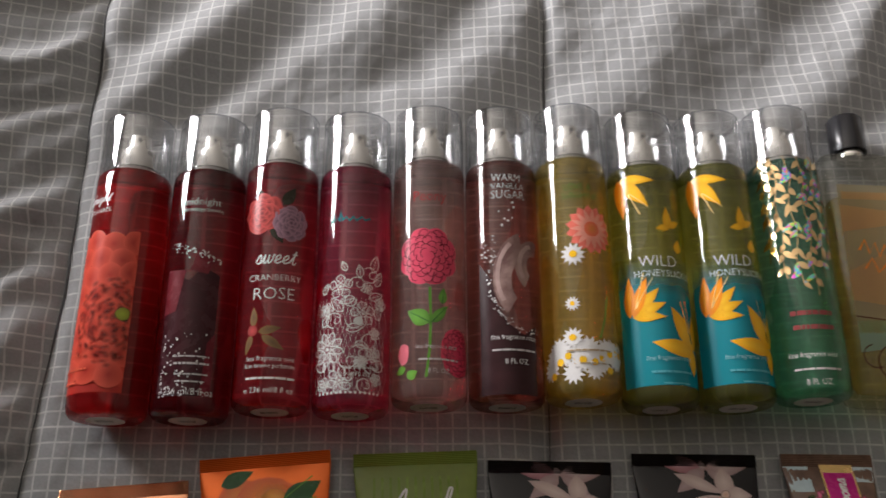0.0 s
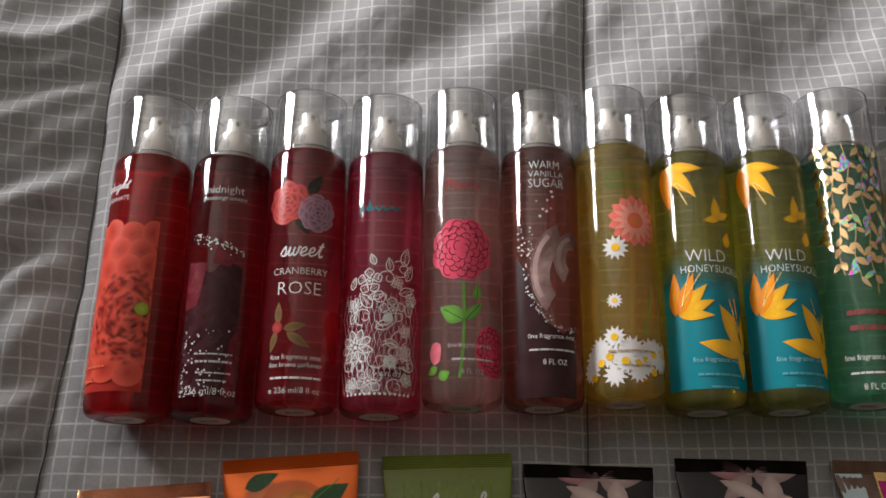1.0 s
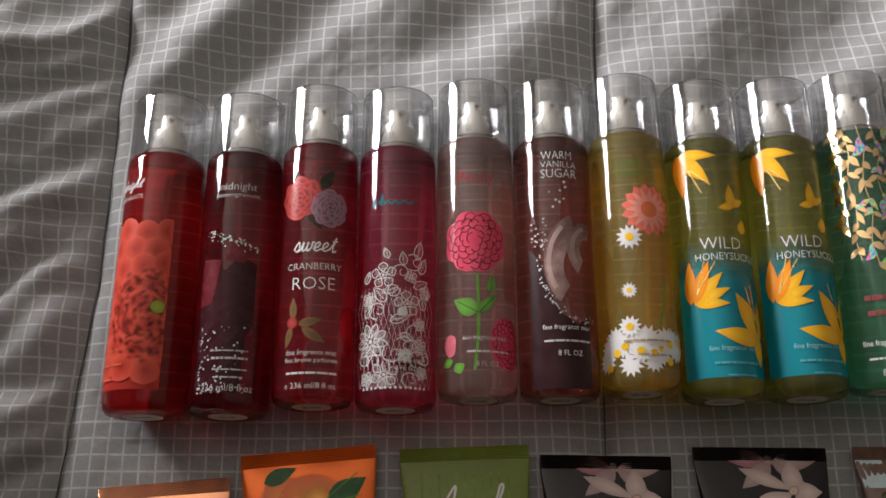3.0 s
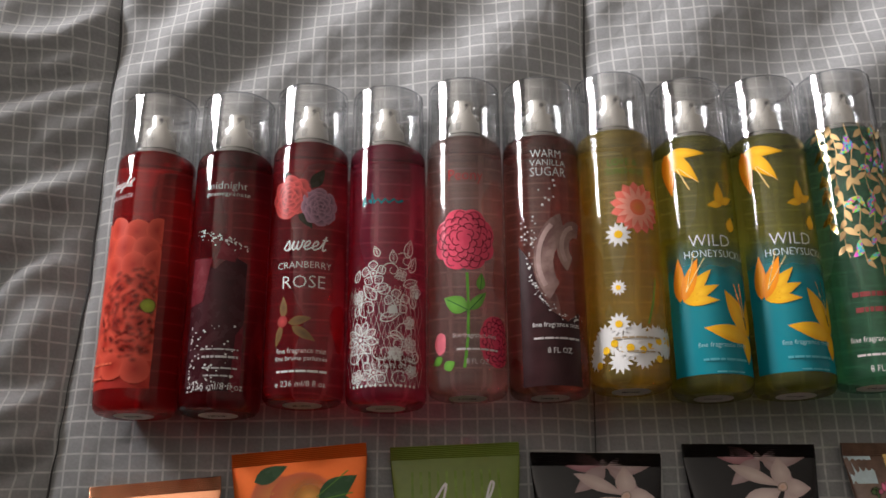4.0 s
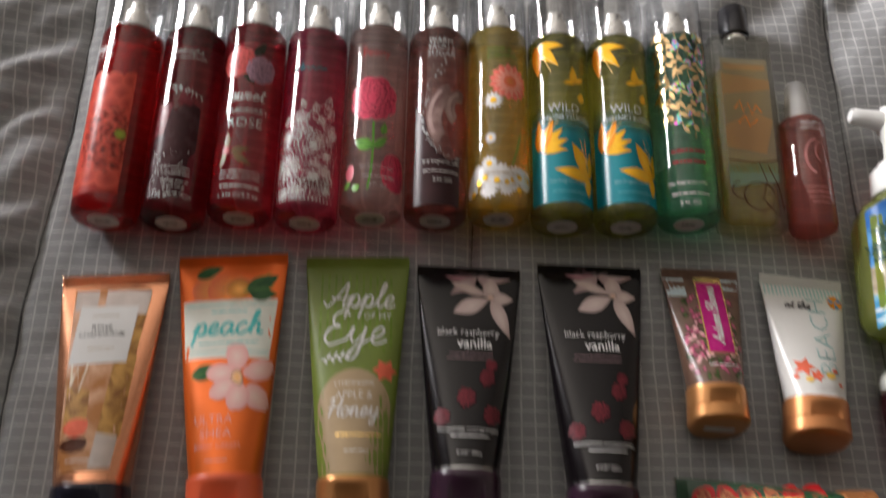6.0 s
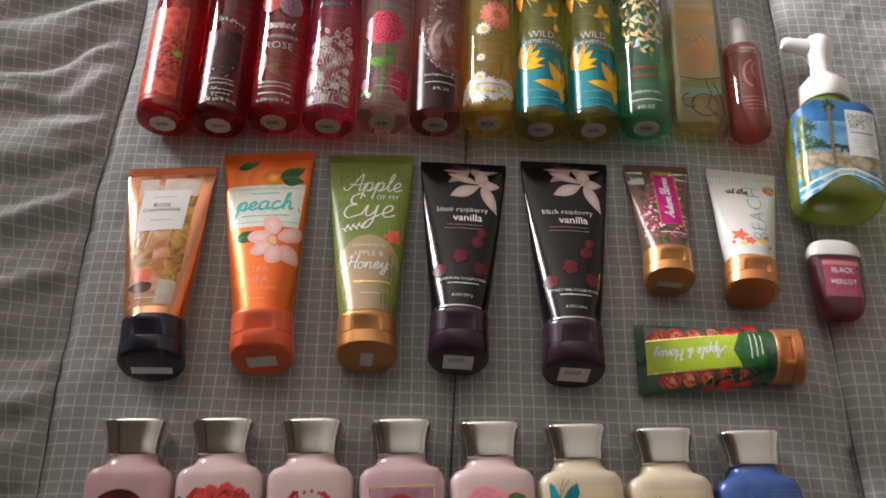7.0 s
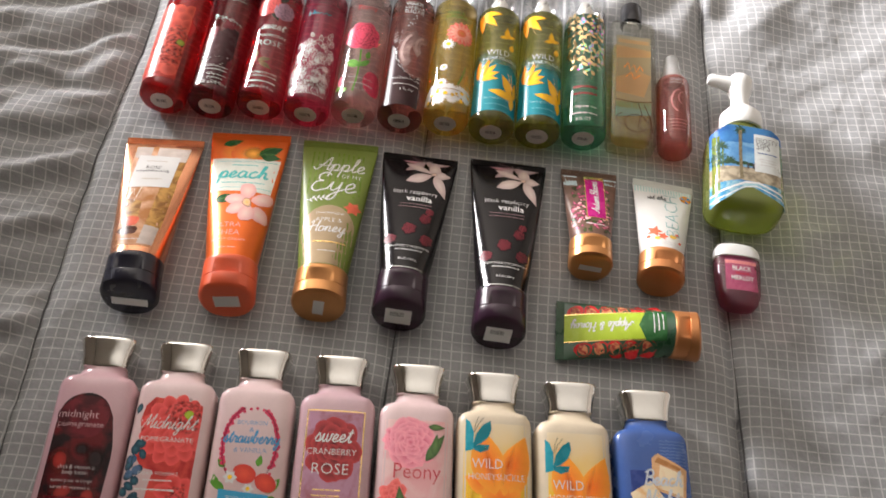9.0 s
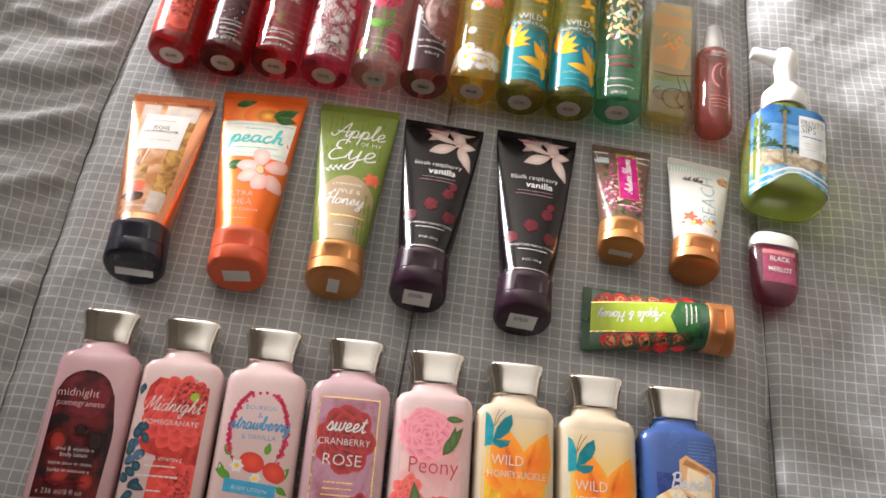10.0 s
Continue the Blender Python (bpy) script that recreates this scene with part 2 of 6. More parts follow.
def box(x0, x1, y0, y1, z0, z1, bevel=0.0, bm=None):
    bm = bm or bmesh.new()
    got = bmesh.ops.create_cube(bm, size=1, matrix=Matrix.LocRotScale(
        ((x0 + x1) / 2, (y0 + y1) / 2, (z0 + z1) / 2), None, (x1 - x0, y1 - y0, z1 - z0)))
    if bevel:
        es = list({e for v in got["verts"] for e in v.link_edges})
        bmesh.ops.bevel(bm, geom=es, offset=bevel, segments=2, affect="EDGES", clamp_overlap=True)
    return bm


def ring(y, w, d, zc, n=2.0, seg=48, xc=0.0):
    out = []
    for i in range(seg):
        a = 2 * math.pi * i / seg
        c, s = math.cos(a), math.sin(a)
        out.append((xc + w * math.copysign(abs(c) ** (2 / n), c), y, zc + d * math.copysign(abs(s) ** (2 / n), s)))
    return out


def loft(rings, ends=(True, True), bm=None):
    """Skin over rings that follow one another along y."""
    bm = bm or bmesh.new()
    rows = [[bm.verts.new(p) for p in r] for r in rings]
    n = len(rows[0])
    for a, b in zip(rows, rows[1:]):
        for i in range(n):
            bm.faces.new((a[i], b[i], b[(i + 1) % n], a[(i + 1) % n]))
    if ends[0]:
        bm.faces.new(rows[0])
    if ends[1]:
        bm.faces.new(rows[-1][::-1])
    bmesh.ops.recalc_face_normals(bm, faces=bm.faces)
    return bm


def turned(profile, zc, seg=48, ends=(True, True), bm=None, xc=0.0):
    """A round form about an axis along y: rows of (y, radius)."""
    return loft([ring(y, r, r, zc, 2.0, seg, xc) for y, r in profile], ends, bm)


# ---- printed artwork: outlines in label coordinates (u across, v along), laid on a surface ----
def oval(cx, cy, rx, ry=None, rot=0.0, n=20, wob=0.0, seed=0):
    ry = rx if ry is None else ry
    r = random.Random(seed)
    ph = [r.uniform(0, 6.28) for _ in range(3)]
    out = []
    for i in range(n):
        a = 2 * math.pi * i / n
        k = 1 + wob * (math.sin(3 * a + ph[0]) + 0.6 * math.sin(5 * a + ph[1]) + 0.4 * math.sin(8 * a + ph[2]))
        x, y = rx * k * math.cos(a), ry * k * math.sin(a)
        out.append((cx + x * math.cos(rot) - y * math.sin(rot), cy + x * math.sin(rot) + y * math.cos(rot)))
    return out


def rect(x0, y0, x1, y1):
    return [(x0, y0), (x1, y0), (x1, y1), (x0, y1)]


def petal(cx, cy, length, width, deg, n=7, tip=0.0):
    """A leaf or petal from its foot at (cx, cy), pointing deg degrees from the u axis."""
    a, out = radians(deg), []
    side = [(t / n, width / 2 * math.sin(math.pi * (t / n) ** (0.75 if not tip else tip))) for t in range(n + 1)]
    for t, w in side:
        out.append((t * length, -w))
    for t, w in side[-2:0:-1]:
        out.append((t * length, w))
    return [(cx + x * math.cos(a) - y * math.sin(a), cy + x * math.sin(a) + y * math.cos(a)) for x, y in out]


def bloom(cx, cy, n, length, width, turn=0.0, inner=0.0):
    out = []
    for i in range(n):
        d = turn + 360.0 * i / n
        out.append(petal(cx + inner * math.cos(radians(d)), cy + inner * math.sin(radians(d)), length, width, d, 5, 0.6))
    return out


def stroke(pts, width):
    """A line of some width along pts."""
    left, right = [], []
    for i, (x, y) in enumerate(pts):
        x0, y0 = pts[max(0, i - 1)]
        x1, y1 = pts[min(len(pts) - 1, i + 1)]
        d = math.hypot(x1 - x0, y1 - y0) or 1e-9
        nx, ny = -(y1 - y0) / d * width / 2, (x1 - x0) / d * width / 2
        left.append((x + nx, y + ny))
        right.append((x - nx, y - ny))
    return left + right[::-1]


def arc(cx, cy, r, a0, a1, width, n=10, ry=None):
    ry = r if ry is None else ry
    return stroke([(cx + r * math.cos(radians(a0 + (a1 - a0) * i / n)), cy + ry * math.sin(radians(a0 + (a1 - a0) * i / n))) for i in range(n + 1)], width)


def hoop(cx, cy, r, width, n=14):
    return [arc(cx, cy, r, 0, 180, width, n // 2), arc(cx, cy, r, 180, 360, width, n // 2)]


MM = 0.001
SINGLE = {"dahlia_petal", "peony_petal", "rose_petal", "blossom", "orchid_behind", "petal_print", "leaf_print", "peony_print", "rose_print", "petal_shade", "fruit_print", "fruit_glow", "strawberry_print", "toast_print", "cream_slice",
          "tan_print", "pale_block", "apricot_band", "orchid_print", "small_peony", "sky_print", "peach_fruit", "second_rose", "swirl_print", "label_glow", "butterfly_print", "toast_crumb", "leaf_vein", "drawn_line", "foil_stem", "stamen", "panel_rule", "dahlia_heart"}


def art(parent, surf, name, material, shapes, layer=1, label="", step=3.0):
    """Prints outlines, given in millimetres, on a surface: thin raised ink that follows its curve."""
    if name in SINGLE and 1 < len(shapes) < 16:
        for k, outline in enumerate(shapes):
            art(parent, surf, name, material, [outline], layer + 0.02 * k, label, step)
        return None
    bm = bmesh.new()
    for k, outline in enumerate(shapes):
        vs = [bm.verts.new((x, y, k * 0.01)) for x, y in outline]
        try:
            bm.faces.new(vs)
        except ValueError:
            continue
    us = [v.co.x for v in bm.verts]
    vs = [v.co.y for v in bm.verts]
    if us and step:
        for lo, hi, axis, st in ((min(us), max(us), (1, 0, 0), step), (min(vs), max(vs), (0, 1, 0), step * 4)):
            c = math.ceil(lo / st) * st
            while c < hi:
                co = Vector(axis) * c
                bmesh.ops.bisect_plane(bm, geom=bm.verts[:] + bm.edges[:] + bm.faces[:], plane_co=co, plane_no=axis, dist=1e-5)
                c += st
    bmesh.ops.triangulate(bm, faces=bm.faces[:])
    for v in bm.verts:
        v.co = surf(v.co.x * MM, v.co.y * MM, (0.12 * layer + 0.2 * v.co.z) * MM)
    bmesh.ops.recalc_face_normals(bm, faces=bm.faces)
    return tagged(part(name, bm, material, parent, label), kind="stuff" if len(shapes) > 15 else "")


def soft(parent, surf, name, material, shapes, layer=1, label="", lift=0.012):
    """Prints rounded outlines whose tone runs from the middle to the rim, one over the other."""
    if name in SINGLE and 1 < len(shapes) < 16:
        for k, outline in enumerate(shapes):
            soft(parent, surf, name, material, [outline], layer + lift * k * 8, label)
        return None
    bm = bmesh.new()
    rim = bm.verts.layers.float.new("rim")
    for k, outline in enumerate(shapes):
        cx, cy = sum(p[0] for p in outline) / len(outline), sum(p[1] for p in outline) / len(outline)
        h = 0.12 * (layer + lift * k * 8) * MM

        def vert(x, y, t):
            v = bm.verts.new(surf(x * MM, y * MM, h))
            v[rim] = t
            return v
        mid = vert(cx, cy, 0.0)
        rows = [[vert(cx + (x - cx) * t, cy + (y - cy) * t, t) for x, y in outline] for t in (0.35, 0.65, 0.85, 1.0)]
        n = len(outline)
        for i in range(n):
            bm.faces.new((mid, rows[0][i], rows[0][(i + 1) % n]))
            for a, b in zip(rows, rows[1:]):
                bm.faces.new((a[i], b[i], b[(i + 1) % n], a[(i + 1) % n]))
    for f in bm.faces:
        f.normal_update()
        if f.normal.z < 0:
            f.normal_flip()
    return tagged(part(name, bm, material, parent, label), kind="stuff" if len(shapes) > 15 else "")


def words(parent, surf, text, material, cx, cy, width, tall=1.0, layer=5, turn=0.0, shear=0.0, fat=None):
    """Lettering in the built-in font, centred on (cx, cy) and as wide as given, in millimetres."""
    cu = bpy.data.curves.new("lettering", "FONT")
    cu.body, cu.size, cu.align_x, cu.align_y = text, 1.0, "CENTER", "CENTER"
    cu.resolution_u, cu.shear = 2, shear
    cu.offset = fat if fat is not None else (-0.011 if width / len(text) > 1.9 else -0.004)
    ob = bpy.data.objects.new("lettering", cu)
    me = bpy.data.meshes.new_from_object(ob)
    bpy.data.objects.remove(ob)
    bm = bmesh.new()
    bm.from_mesh(me)
    bpy.data.meshes.remove(me)
    bmesh.ops.triangulate(bm, faces=bm.faces[:])
    xs, ys = [v.co.x for v in bm.verts], [v.co.y for v in bm.verts]
    mx, my, k = (min(xs) + max(xs)) / 2, (min(ys) + max(ys)) / 2, width / (max(xs) - min(xs))
    c, s = math.cos(radians(turn)), math.sin(radians(turn))
    for v in bm.verts:
        x, y = (v.co.x - mx) * k, (v.co.y - my) * k * tall
        v.co = surf((cx + x * c - y * s) * MM, (cy + x * s + y * c) * MM, 0.12 * layer * MM)
    bmesh.ops.recalc_face_normals(bm, faces=bm.faces)
    return part("lettering", bm, material, parent, smooth=False)

# ---- joined handwriting, drawn as ribbons of ink ----
GLYPHS = {}


def glyph(letter, advance, *strokes):
    GLYPHS[letter] = advance, strokes


glyph("a", 6.0, ((4, 4.5), (2, 5), (0.5, 3), (1, 0.5), (3, 0.3), (4.2, 3), (4.4, 4.8), (4.3, 1.5), (5, 0.2), (6, 1)))
glyph("b", 6.0, ((0, 1), (2, 6), (2.6, 9.5), (1.6, 9.5), (1.3, 5), (1.6, 0.8), (3.2, 0.2), (4.4, 2), (3.8, 4.4), (4.6, 3.8), (6, 3.8)))
glyph("c", 4.7, ((4, 4.2), (2.6, 5), (0.8, 3.4), (0.8, 1), (2.4, 0), (4.8, 1.2)))
glyph("d", 6.2, ((4, 4.2), (2, 5), (0.6, 3), (1, 0.5), (2.8, 0.3), (4.4, 3.5), (5, 10), (4.6, 2), (5.2, 0.2), (6.2, 1)))
glyph("e", 4.8, ((0, 1.2), (2.6, 2.4), (3.4, 4), (2.4, 5), (0.9, 3.6), (0.9, 1), (2.4, 0), (4.8, 1.2)))
glyph("g", 6.0, ((4, 4.5), (2, 5), (0.5, 3), (1, 0.5), (3, 0.3), (4.2, 3), (4.4, 4.8), (4.2, -2), (3, -4.2), (1.6, -3.2), (3.4, -0.8), (6, 1)))
glyph("h", 6.0, ((0, 1), (2, 6), (2.8, 9.6), (1.8, 9.6), (1.3, 5), (1.2, 0), (1.6, 3), (3.2, 5), (4, 3.8), (4, 1), (4.8, 0.1), (6, 1)))
glyph("i", 3.2, ((0, 1), (1.4, 5), (1.3, 1.2), (2.0, 0.1), (3.2, 1)), ((1.8, 7), (2.0, 7.6)))
glyph("l", 3.5, ((0, 1), (2.2, 6), (2.8, 9.6), (1.8, 9.8), (1.3, 5), (1.5, 0.8), (2.3, 0), (3.6, 1)))
glyph("m", 7.4, ((0, 1), (1, 5), (1, 0), (1.4, 3.4), (2.7, 5), (3.3, 3.6), (3.2, 0), (3.6, 3.4), (5, 5), (5.6, 3.6), (5.6, 1), (6.3, 0), (7.4, 1)))
glyph("n", 5.6, ((0, 1), (1, 5), (1, 0), (1.5, 3.4), (3, 5), (3.8, 3.6), (3.7, 1), (4.5, 0), (5.6, 1)))
glyph("o", 5.2, ((2.6, 5), (0.9, 3.8), (0.8, 1), (2.4, 0), (4, 1.2), (4, 3.8), (2.6, 5), (3.6, 4.2), (5.4, 4.0)))
glyph("p", 5.4, ((0, 1), (1.4, 5), (0.6, -4.5), (1.6, 3.5), (3.2, 5), (4.3, 3.4), (3.8, 0.8), (2.2, 0.4), (3.6, 0.1), (5.4, 1)))
glyph("r", 4.7, ((0, 1), (1.4, 5.2), (2, 4.4), (3.4, 4.4), (3, 1.2), (3.8, 0), (4.8, 1)))
glyph("s", 4.4, ((0, 1), (2, 5.2), (2.8, 4), (3.4, 1.6), (2.4, 0), (0.8, 0.6)), ((2.4, 0), (3.4, 0.1), (4.6, 1)))
glyph("t", 4.0, ((0, 1), (2, 5.5), (2.6, 8.5), (1.9, 3), (2.2, 0.3), (3, 0), (4.2, 1)), ((0.6, 6), (4, 6.4)))
glyph("u", 6.0, ((0, 1), (1.2, 5), (1, 1.6), (2, 0), (3.6, 1.6), (4.2, 5), (4, 1.4), (4.8, 0), (6, 1)))
glyph("w", 7.2, ((0, 1), (1, 5), (1, 1.2), (2, 0), (3.4, 2), (3.6, 5), (3.6, 1.4), (4.6, 0), (6, 2), (6.2, 5), (7.4, 4.4)))
glyph("y", 6.0, ((0, 1), (1.2, 5), (1.2, 1.8), (2.4, 0.4), (4, 2.4), (4.4, 5), (4.2, -2), (3, -4.4), (1.6, -3.2), (3.4, -0.8), (6, 1)))
glyph("A", 7.4, ((-2, 2.5), (0, 0.6), (2.5, 4), (5.6, 10.2), (5.9, 5), (6, 0.5), (7.4, 1)), ((0.5, 4.2), (4, 3.6), (8, 4.4)))
glyph("B", 6.8, ((1.2, 9.5), (1, 0)), ((-0.5, 8), (2, 10), (5, 9.6), (5, 6.4), (2, 5.2), (5.6, 4.6), (5.8, 1.2), (3, 0), (0.6, 0.4)))
glyph("E", 6.2, ((5.4, 8.6), (3.6, 10), (1.4, 8.8), (1.6, 6.2), (3.6, 5.4), (1.2, 4.8), (0.4, 2), (2.2, 0), (4.6, 0.6), (6.4, 1.4)))
glyph("H", 7.0, ((-0.5, 8.4), (1.4, 10), (1.6, 5), (0.8, 0)), ((6.4, 10), (5.6, 5), (5.8, 0.6), (7, 1)), ((-0.4, 4.4), (3, 5.4), (6.6, 5)))
glyph("M", 8.4, ((-1, 0.8), (0.6, 0.6), (2, 9.8), (3.2, 3), (3.6, 2.2), (5.4, 7), (6.8, 10), (6.6, 4), (7, 0.4), (8.4, 1)))
glyph("N", 7.6, ((-0.5, 0.6), (1, 1.4), (2, 9.8), (4, 4), (5.6, 0.2), (6.6, 6), (7.6, 10.2)))
glyph("&", 6.4, ((5, 1), (3, 3), (1.4, 7), (2.4, 8.6), (3.4, 7), (1, 3), (1.4, 0.4), (3.4, 0.6), (5, 4)))
glyph(" ", 3.0)


def curve_through(pts, n=5):
    """A smooth line through all the points."""
    out = []
    for i in range(len(pts) - 1):
        a, b, c, d = pts[max(0, i - 1)], pts[i], pts[i + 1], pts[min(len(pts) - 1, i + 2)]
        for j in range(n):
            t = j / n
            out.append(tuple(0.5 * (2 * q + (r - p) * t + (2 * p - 5 * q + 4 * r - s_) * t * t + (3 * q - p - 3 * r + s_) * t ** 3) for p, q, r, s_ in zip(a, b, c, d)))
    return out + [pts[-1]]


def script(parent, surf, text, material, cx, cy, width, pen=0.9, tall=1.0, shear=0.25, layer=5, turn=0.0):
    """Handwritten lettering, centred on (cx, cy) and as wide as given, in millimetres; pen is the line's width."""
    runs, x = [], 0.0
    for ch in text:
        advance, strokes = GLYPHS[ch]
        runs += [[(x + px + shear * py, py) for px, py in st] for st in strokes]
        x += advance
    xs = [p[0] for r in runs for p in r]
    k, mid = width / (max(xs) - min(xs)), (max(xs) + min(xs)) / 2
    c, s = math.cos(radians(turn)), math.sin(radians(turn))
    bm = bmesh.new()
    for i, run in enumerate(runs):
        line = curve_through([((px - mid) * k, (py - 3.5) * k * tall) for px, py in run])
        edge = stroke(line, pen)
        n = len(line)
        vs = []
        for j, (px, py) in enumerate(edge):
            along = (j if j < n else 2 * n - 1 - j) / n
            vs.append(bm.verts.new(surf((cx + px * c - py * s) * MM, (cy + px * s + py * c) * MM, (0.12 * layer + 0.05 * along + 0.02 * (i % 3)) * MM)))
        for j in range(n - 1):
            bm.faces.new((vs[j], vs[j + 1], vs[2 * n - 2 - j], vs[2 * n - 1 - j]))
    for f in bm.faces:
        f.normal_update()
        if f.normal.z < 0:
            f.normal_flip()
    return part("lettering", bm, material, parent, smooth=False)


def bars(parent, surf, material, cx, cy, width, height, lines=1, gap=1.8, layer=4, name="print_line", turn=0.0):
    """Small print that cannot be read: short bars, word by word."""
    r = random.Random(int(cx * 7 + cy * 13))
    shapes = []
    for k in range(lines):
        x, end = -width / 2 * r.uniform(0.75, 1), width / 2
        while x < end - 0.8:
            w = min(r.uniform(1.6, 6.0), end - x)
            shapes.append(rect(x, -k * gap - height * 0.27, x + w, -k * gap + height * 0.27))
            x += w + 0.55
    c, s = math.cos(radians(turn)), math.sin(radians(turn))
    shapes = [[(cx + x * c - y * s, cy + x * s + y * c) for x, y in o] for o in shapes]
    return art(parent, surf, name, material, shapes, layer)


def round_surf(radius, zc):
    return lambda u, v, h: Vector(((radius + h) * math.sin(u / radius), v, zc + (radius + h) * math.cos(u / radius)))


def end_surf(y, zc, lean=0.0):
    """The flat end of a lying bottle or cap, which faces -y."""
    return lambda u, v, h: Vector((u, y - h + lean * v, zc + v))


# ---- the room: bed in it, walls, ceiling, floor and window ----
def structure(name, bm, material, label="", smooth=False, parent=None):
    return tagged(part(name, bm, material, parent, label, smooth), kind="structure")


FLOOR_Z, CEIL_Z = -0.62, 1.95
structure("floor", box(-2.25, 2.3, -2.1, 4.4, FLOOR_Z - 0.1, FLOOR_Z), CARPET, "brown carpeted bedroom floor below the bed")
structure("ceiling", box(-2.40, 2.45, -2.25, 4.55, CEIL_Z, CEIL_Z + 0.1), CEILING, "plain cream painted bedroom ceiling")
structure("wall_north", box(-2.25, 2.3, 4.4, 4.55, FLOOR_Z, CEIL_Z), PLASTER, "plain dark taupe painted wall behind the bed")
structure("wall_south", box(-2.25, 2.3, -2.25, -2.1, FLOOR_Z, CEIL_Z), PLASTER, "plain dark taupe painted wall")
# Unseen wall, added to block window light from the near part of the bed.
structure("shading_wall", box(-1.14, -1.04, -2.1, 0.69, FLOOR_Z, CEIL_Z), PLASTER, "unseen dark taupe wall added to shade the near part of the bed")
structure("wall_east", box(2.3, 2.45, -2.25, 4.55, FLOOR_Z, CEIL_Z), PLASTER, "plain dark taupe painted wall")
bm = box(-2.40, -2.25, -2.25, WIN["y0"], FLOOR_Z, CEIL_Z)
box(-2.40, -2.25, WIN["y1"], 4.55, FLOOR_Z, CEIL_Z, bm=bm)
box(-2.40, -2.25, WIN["y0"], WIN["y1"], FLOOR_Z, WIN["z0"], bm=bm)
box(-2.40, -2.25, WIN["y0"], WIN["y1"], WIN["z1"], CEIL_Z, bm=bm)
structure("wall_west", bm, PLASTER, "dark taupe painted wall with the window opening")
win = thing("window_1", pose(-2.36, 1.51, 0.52), "white framed window in a dark taupe wall", "window")
tagged(win, kind="structure")
bm = box(-0.03, 0.03, -0.67, 0.67, -0.49, -0.45, 0.004)
box(-0.03, 0.03, -0.67, 0.67, 0.45, 0.49, 0.004, bm)
box(-0.03, 0.03, -0.67, -0.63, -0.45, 0.45, 0.004, bm)
box(-0.03, 0.03, 0.63, 0.67, -0.45, 0.45, 0.004, bm)
box(-0.025, 0.025, -0.63, 0.63, -0.02, 0.02, 0.004, bm)
part("window_frame", bm, WHITE_TRIM, win, smooth=False)
for z0, z1 in ((-0.45, -0.02), (0.02, 0.45)):
    g = part("pane", box(-0.003, 0.003, -0.63, 0.63, z0, z1), PANE, win, smooth=False)
    g.visible_shadow = False

# ---- the bed and its quilted cover ----
SEAMS = (-0.81, -0.52, -0.23, 0.065, 0.349, 0.64, 0.93)


def seam_x(k, y):
    if k == 2:
        return -0.229 - 0.009 * min(1.0, max(0.0, (0.14 - y) / 0.12)) + 0.004 * min(1.0, max(0.0, (-0.08 - y) / 0.2))
    if k == 3:
        return 0.056 + 0.033 * (y + 0.16)
    return SEAMS[k] + 0.004 * math.sin(6 * y + k)


def quilt_height(x, y):
    """Puffed channels between sewn seams, with slanting pulls and soft hollows."""
    far = min(1.0, max(0.0, (y - 0.20) / 0.08))
    left = min(1.0, max(0.0, (-0.225 - x) / 0.03))
    low = min(1.0, max(0.0, (-0.10 - y) / 0.3))
    right = min(1.0, max(0.0, (x - 0.36) / 0.06))
    free = max(far, left, right * 0.8, 0.16 + 0.22 * low)
    z = 0.0
    for k in range(len(SEAMS)):
        d = x - seam_x(k, y)
        z -= (1.6 if k == 4 else 1.0) * 0.0090 * math.exp(-abs(d) / 0.011) if d < 0 else 0.0085 * math.exp(-d / 0.0050)
    p = Vector((x * 5.2 + y * 3.4, y * 11.5 - x * 9.0, 0.3))
    z += free * 0.0070 * (noise.noise(p) + 0.5 * noise.noise(p * 2.1 + Vector((7, 3, 0))))
    z += left * 0.0021 * math.sin(210 * y - 90 * x + 6.0 * noise.noise(Vector((x * 14, y * 14, 4))))
    z += free * left * 0.0042 * math.sin(95 * y - 34 * x + 4.5 * noise.noise(Vector((x * 9, y * 9, 2))))
    z += far * (1 - left) * 0.004 * math.sin(60 * x - 44 * y + 5.0 * noise.noise(Vector((x * 6, y * 6, 5))))
    z += 0.0011 * noise.noise(Vector((x * 30, y * 30, 8))) + free * 0.0012 * noise.noise(Vector((x * 55, y * 70, 1)))
    z += 0.085 * max(0.0, -0.245 - x) + 0.04 * max(0.0, -0.29 - x) + 0.05 * min(0.25, max(0.0, x - 0.40))
    edge = max(0.0, abs(x) - 0.9, abs(y - 0.0) - 0.98)
    return z - 3.2 * edge * edge


